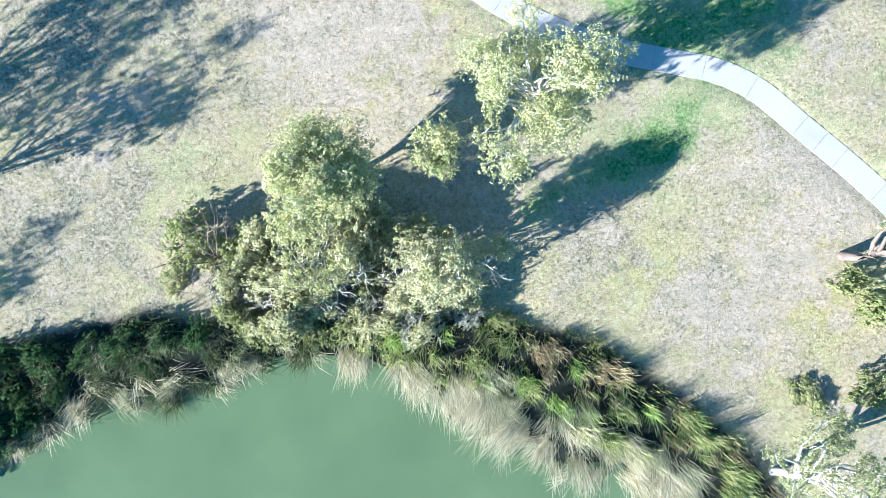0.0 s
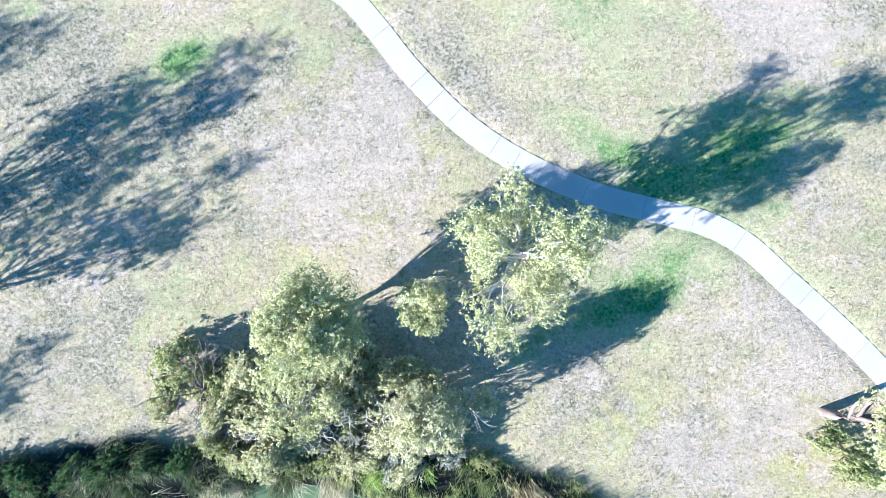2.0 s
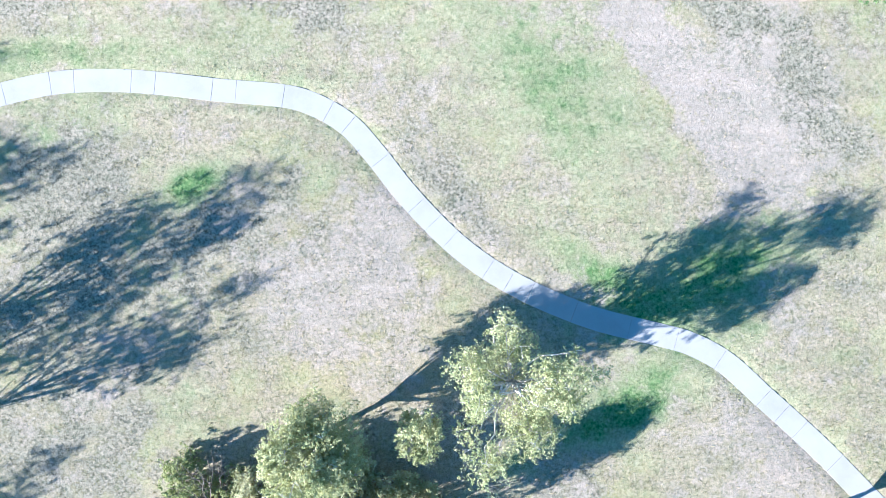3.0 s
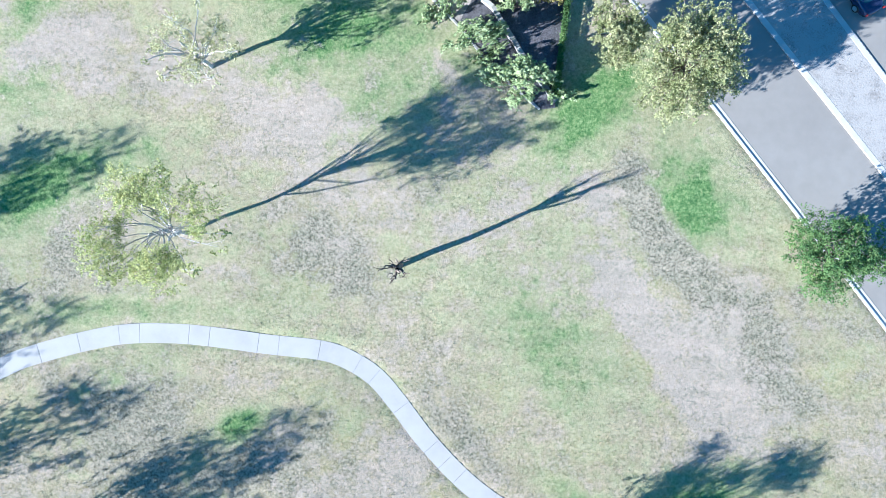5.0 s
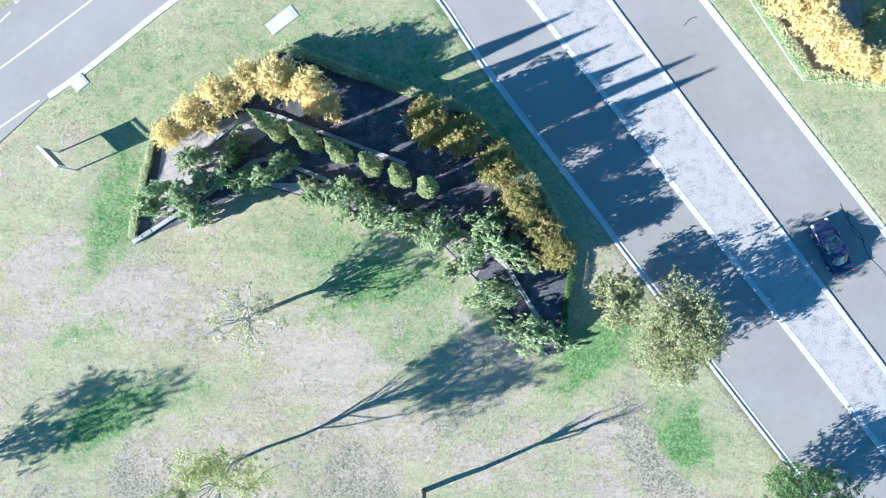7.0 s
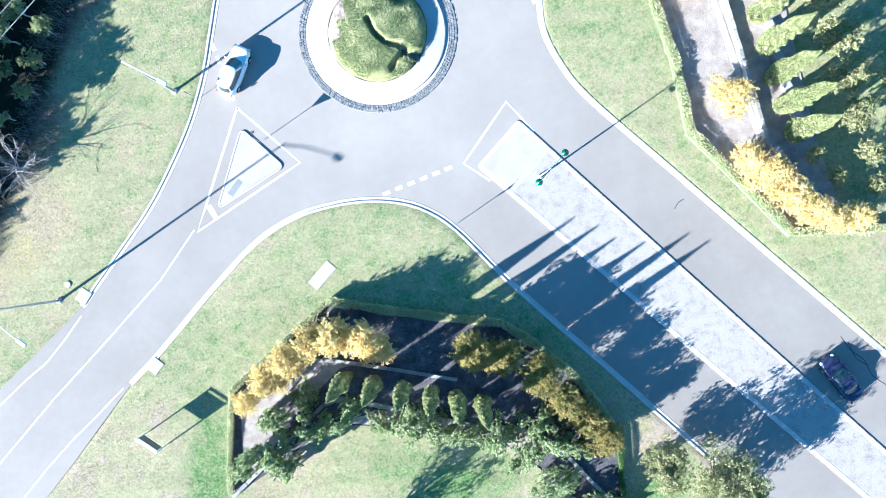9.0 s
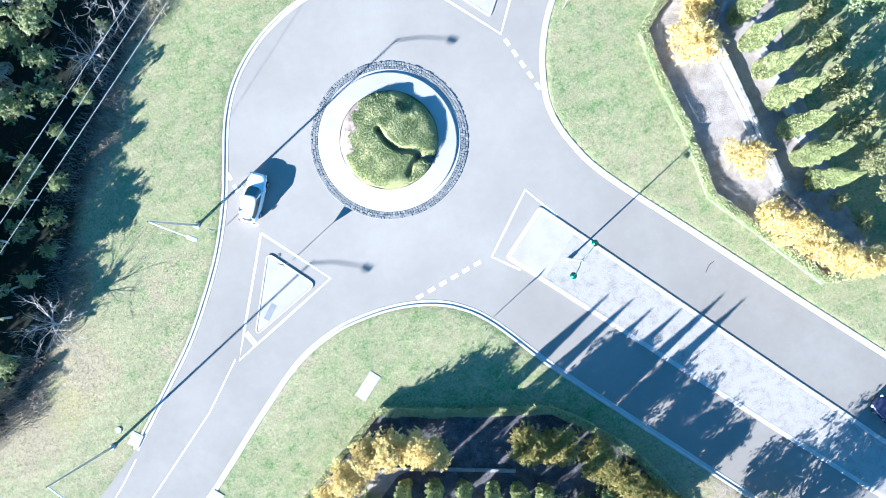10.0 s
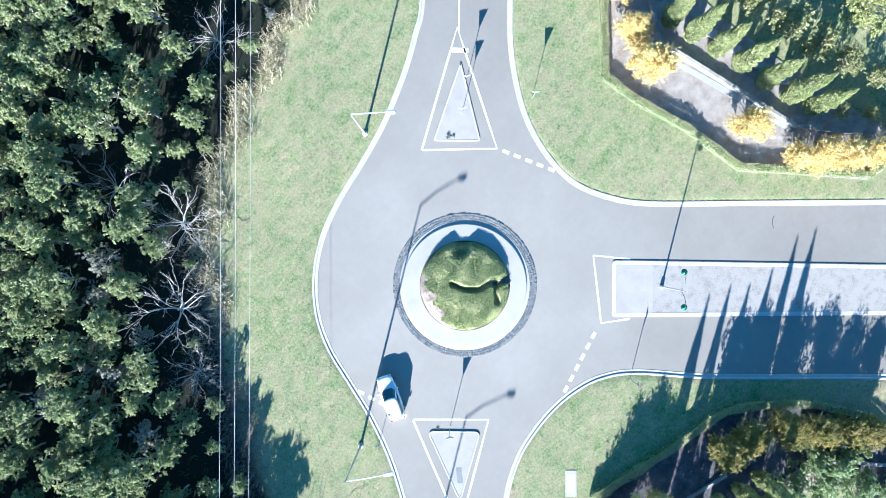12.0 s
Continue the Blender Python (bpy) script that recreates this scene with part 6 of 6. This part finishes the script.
# cracks sealed with bitumen in the far lane
for name, pts in (("crack_seal", [(27.4, 56.6), (28.2, 55.2), (29.3, 54.1), (29.9, 52.6), (31.4, 51.2), (32.6, 49.2)]), ("crack_seal", [(28.0, 56.0), (28.6, 54.4), (29.6, 53.6)]), ("crack_seal", [(13.6, 70.3), (14.1, 70.9), (14.6, 71.1)])):
    ob = stripe(name, spline(pts, 0.2), 0.07, "thin dark bitumen crack seal on asphalt")
    ob.data.materials[0] = CRACK

# ---- power line ----
def power_pole(x, y, turn):
    ob = thing("power_pole", pose(x, y, float(height(x, y)), 0, 0, turn), "timber power pole with one crossarm", "power pole", "power poles")
    v, f = tubes([([(0, 0, 0), (0, 0, 5), (0, 0, 10.2)], [0.17, 0.15, 0.12])], 10)
    put("pole", mesh_np("pole", v, f, BARK_DARK, True), ob)
    part("crossarm", box(bmesh.new(), -1.5, 1.5, -0.06, 0.06, 9.55, 9.68, 0.01), BARK_DARK, ob)
    for s in (-1.3, 0.0, 1.3):
        v, f = tubes([([(s, 0, 9.68), (s, 0, 9.74), (s, 0, 9.8)], [0.05, 0.06, 0.03])], 8)
        put("insulator", mesh_np("insulator", v, f, PALE_CONCRETE, True), ob)


ENDS = np.array([(-70.5, 66.0), (17.0, 142.1)])
along = (ENDS[1] - ENDS[0]) / np.linalg.norm(ENDS[1] - ENDS[0])
across = np.array([-along[1], along[0]])
for e in ENDS:
    power_pole(*e, math.degrees(math.atan2(along[1], along[0])) - 90)
for s in (-1.3, 0.0, 1.3):
    a, b = ENDS[0] + across * s, ENDS[1] + across * s
    t = np.linspace(0, 1, 40)
    pts = np.c_[a + (b - a) * t[:, None], 9.8 - 1.2 * 4 * t * (1 - t)]
    v, f = tubes([(pts, np.full(40, 0.014))], 5)
    tagged(new("power_wire", mesh_np("power_wire", v, f, WHITE_METAL, True)), "thin pale overhead power wire", "wire", "power wires")


# ---- cars ----
def car(name, x, y, turn, paint, label, length=4.7, width=1.86, tall=1.68, estate=True):
    """A car of rounded layers: body, glass all round under a painted roof, pillars, lamps, mirrors, wheels."""
    ob = thing(name, pose(x, y, 0.012, 0, 0, turn), label, "car")
    L, W = length / 2, width / 2
    n = 56
    ang = [2 * math.pi * (k + 0.5) / n for k in range(n)]

    def loop(xc, a, b, power):
        def p(v):
            return math.copysign(abs(v) ** (2 / power), v)
        return [(xc + a * p(math.cos(q)), b * p(math.sin(q))) for q in ang]

    def skin(loops, pick=None, cap=True):
        bm = bmesh.new()
        rings = [[bm.verts.new(c) for c in lp] for lp in loops]
        for lo, up in zip(rings[:-1], rings[1:]):
            for k in range(n):
                if pick is None or pick(ang[k] + math.pi / n):
                    bm.faces.new((lo[k], lo[(k + 1) % n], up[(k + 1) % n], up[k]))
        if cap:
            bm.faces.new(rings[-1])
            bm.faces.new(rings[0][::-1])
        bmesh.ops.delete(bm, geom=[v for v in bm.verts if not v.link_faces], context="VERTS")
        bmesh.ops.recalc_face_normals(bm, faces=bm.faces)
        return bm

    belt = 1.0 if estate else 0.9
    xw = L * 0.44

    def body_loop(z, sx, sy):
        pts = loop(0, L * sx, W * sy, 4.2)
        return [(px, q * (1 - 0.07 * max(0, px / L) ** 2), z * (1 - (0.17 if z > 0.7 else 0.0) * max(0.0, (px - xw) / (L - xw)) ** 1.3 - (0.0 if estate or z < 0.7 else 0.05 * max(0.0, (-px - L * 0.5) / L)))) for px, q in pts]

    part("body", skin([body_loop(*r) for r in ((0.2, 0.95, 0.93), (0.3, 0.985, 0.985), (0.55, 1, 1), (0.74, 0.99, 0.99), (belt - 0.08, 0.972, 0.965), (belt - 0.02, 0.945, 0.93), (belt + 0.01, 0.90, 0.87))]), paint, ob, "", None, True)
    back, rear = -L + (0.16 if estate else 0.85), -L + (0.42 if estate else 1.55)
    base = loop((xw + back) / 2, (xw - back) / 2, W * 0.87, 3.4)
    front = L * 0.06
    top = loop((front + rear) / 2, (front - rear) / 2, W * 0.72, 3.6)
    g0 = [(px, q, belt - 0.02) for px, q in base]
    g1 = [(px, q, tall - 0.07) for px, q in top]
    corner = 0.62
    for pn, test, lab in (("windscreen", lambda q: math.cos(q) > corner, "dark curved windscreen"), ("rear_window", lambda q: math.cos(q) < -corner - 0.15, ""), ("side_window", lambda q: math.sin(q) > 0 and -corner - 0.09 < math.cos(q) < corner - 0.06, ""), ("side_window", lambda q: math.sin(q) < 0 and -corner - 0.09 < math.cos(q) < corner - 0.06, "")):
        part(pn, skin([g0, g1], test, False), GLASS, ob, lab, None, True)
    for pn, test in (("front_pillar", lambda q: math.sin(q) > 0 and corner - 0.1 < math.cos(q) < corner + 0.06), ("front_pillar", lambda q: math.sin(q) < 0 and corner - 0.1 < math.cos(q) < corner + 0.06),
                     ("rear_pillar", lambda q: math.sin(q) > 0 and -corner - 0.22 < math.cos(q) < -corner - 0.02), ("rear_pillar", lambda q: math.sin(q) < 0 and -corner - 0.22 < math.cos(q) < -corner - 0.02)):
        lo = [(px * 1.004, q * 1.012, z) for px, q, z in g0]
        hi = [(px * 1.004, q * 1.012, z + 0.01) for px, q, z in g1]
        part(pn, skin([lo, hi], test, False), paint, ob)
    rc = (front + rear) / 2
    part("roof", skin([[(rc + (px - rc) * e, q * f, z) for px, q in top] for e, f, z in ((0.99, 0.99, tall - 0.1), (1.02, 1.03, tall - 0.075), (1.0, 1.0, tall - 0.045), (0.93, 0.9, tall - 0.012), (0.7, 0.62, tall))]), paint, ob, "", None, True)

    def blob(part_name, material, at, size, lab=""):
        bm = bmesh.new()
        bmesh.ops.create_uvsphere(bm, u_segments=14, v_segments=8, radius=1.0, matrix=Matrix.Diagonal((*size, 1)))
        part(part_name, bm, material, ob, lab, pose(*at), True)

    for s in (-1, 1):
        blob("mirror", paint, (xw - 0.22, s * (W + 0.07), belt + 0.02), (0.1, 0.13, 0.08))
        blob("headlight", LAMP_GLASS, (L * 0.93, s * W * 0.68, belt * 0.72), (0.16, 0.17, 0.07), "clear headlight")
        blob("tail_light", RED, (-L * 0.965, s * W * 0.76, belt * 0.82), (0.07, 0.1, 0.13), "red tail light")
        for wx in (-L * 0.60, L * 0.62):
            wheel = put("wheel", None, ob, "", pose(wx, s * (W - 0.1), 0.33))
            bm = bmesh.new()
            bmesh.ops.create_cone(bm, cap_ends=True, segments=24, radius1=0.33, radius2=0.33, depth=0.22, matrix=Matrix.Rotation(radians(90), 4, "X"))
            bmesh.ops.bevel(bm, geom=[g for g in bm.edges if len(g.link_faces) == 2 and any(len(h.verts) > 4 for h in g.link_faces)], offset=0.04, segments=2, affect="EDGES")
            part("tyre", bm, RUBBER, wheel, "", None, True)
            bm = bmesh.new()
            bmesh.ops.create_cone(bm, cap_ends=True, segments=20, radius1=0.2, radius2=0.2, depth=0.235, matrix=Matrix.Rotation(radians(90), 4, "X"))
            part("rim", bm, STEEL, wheel)
    part("grille", box(bmesh.new(), L * 0.94, L * 0.995, -W * 0.4, W * 0.4, 0.45, belt * 0.6, 0.01), TRIM, ob)
    return ob


car("white_suv", -25.1, 88.1, 61.0, CAR_WHITE, "white family wagon with dark windows on the roundabout approach")
car("dark_sedan", 26.6, 52.9, 121.0, CAR_BLUE, "dark blue sedan in the far lane of the road", 4.75, 1.84, 1.46, False)

for k, (x, y, sc) in enumerate([(-1.3, 101.3, 0.26), (-0.9, 101.0, 0.2), (-24.4, 82.4, 0.14), (1.4, 100.6, 0.14)]):
    plant_bush(GREY_BUSH, x, y, "small dry weed growing out of the splitter island", "weed", "weeds on the splitters", k * 70, sc)

# ---- twigs and leaf litter on the median ----
rng = np.random.default_rng(45)
MED = np.vstack([MED_S, MED_N[::-1]])
p = scatter(15000, -4, 42, 28, 80, rng, lambda x, y: inside(MED, x, y) & (distance(MED_S, x, y) > 0.5) & (distance(MED_N, x, y) > 0.5))
p = p[rng.random(len(p)) < (0.25 + 0.75 * soft(p[:, 0], 13, 20)) * (0.08 + 0.8 * (np.sin(p[:, 0] * 0.9 + 1) * np.sin(p[:, 1] * 0.7) > 0.25))]
v, f = leaf_quads(np.c_[p, np.full(len(p), 0.085)], 0.15, rng, 0.0, 0.3)
v[:, 2] = 0.072 + np.abs(v[:, 2] - 0.085) * 0.35
tagged(new("leaf_litter", mesh_np("leaf_litter", v, f, BARK_DARK)), "dark fallen leaves and twigs on the gravel", "litter", kind="stuff")

# ---- grass blades over the ground ----
rng = np.random.default_rng(51)
BEDS = [BED_A, BED_B]


def open_grass(x, y):
    ok = ~inside(ROAD, x, y) & ~inside(FOREST, x, y) & (distance(FOOTPATH, x, y) > 0.85) & (distance(SHORE, x, y) * np.where(inside(POND, x, y), -1, 1) > 3.0)
    for b in BEDS:
        ok &= ~inside(b, x, y)
    return ok & (distance(np.vstack([ROAD, ROAD[:1]]), x, y) > 0.3)


def value_at(field, x, y):
    i, j = np.clip(np.searchsorted(xs, x), 0, nx - 1), np.clip(np.searchsorted(ys, y), 0, ny - 1)
    return field[i, j]


p = scatter(80000, -58, 40, -8, 130, rng, open_grass)
p = p[rng.random(len(p)) < 1.0 - 0.75 * soft(p[:, 1], 14, 34)]
g = value_at(green, p[:, 0], p[:, 1]) + rng.normal(size=len(p)) * 0.12
for name, sel, m, lo, hi, label in (("dry_grass", g < 0.42, BLADE, 0.08, 0.24, "dry straw grass tufts over the park"), ("lawn_grass", g >= 0.42, LAWN_BLADE, 0.04, 0.1, "short green grass tufts on the verges")):
    q = np.repeat(p[sel], 3, 0) + rng.normal(size=(sel.sum() * 3, 2)) * 0.06
    q = np.c_[q, height(q[:, 0], q[:, 1]) - 0.01]
    tagged(new(name, blades(name, q, rng.uniform(lo, hi, len(q)), 0.035, 0.7, m, rng, None, 1.0)), label, "grass", kind="stuff")
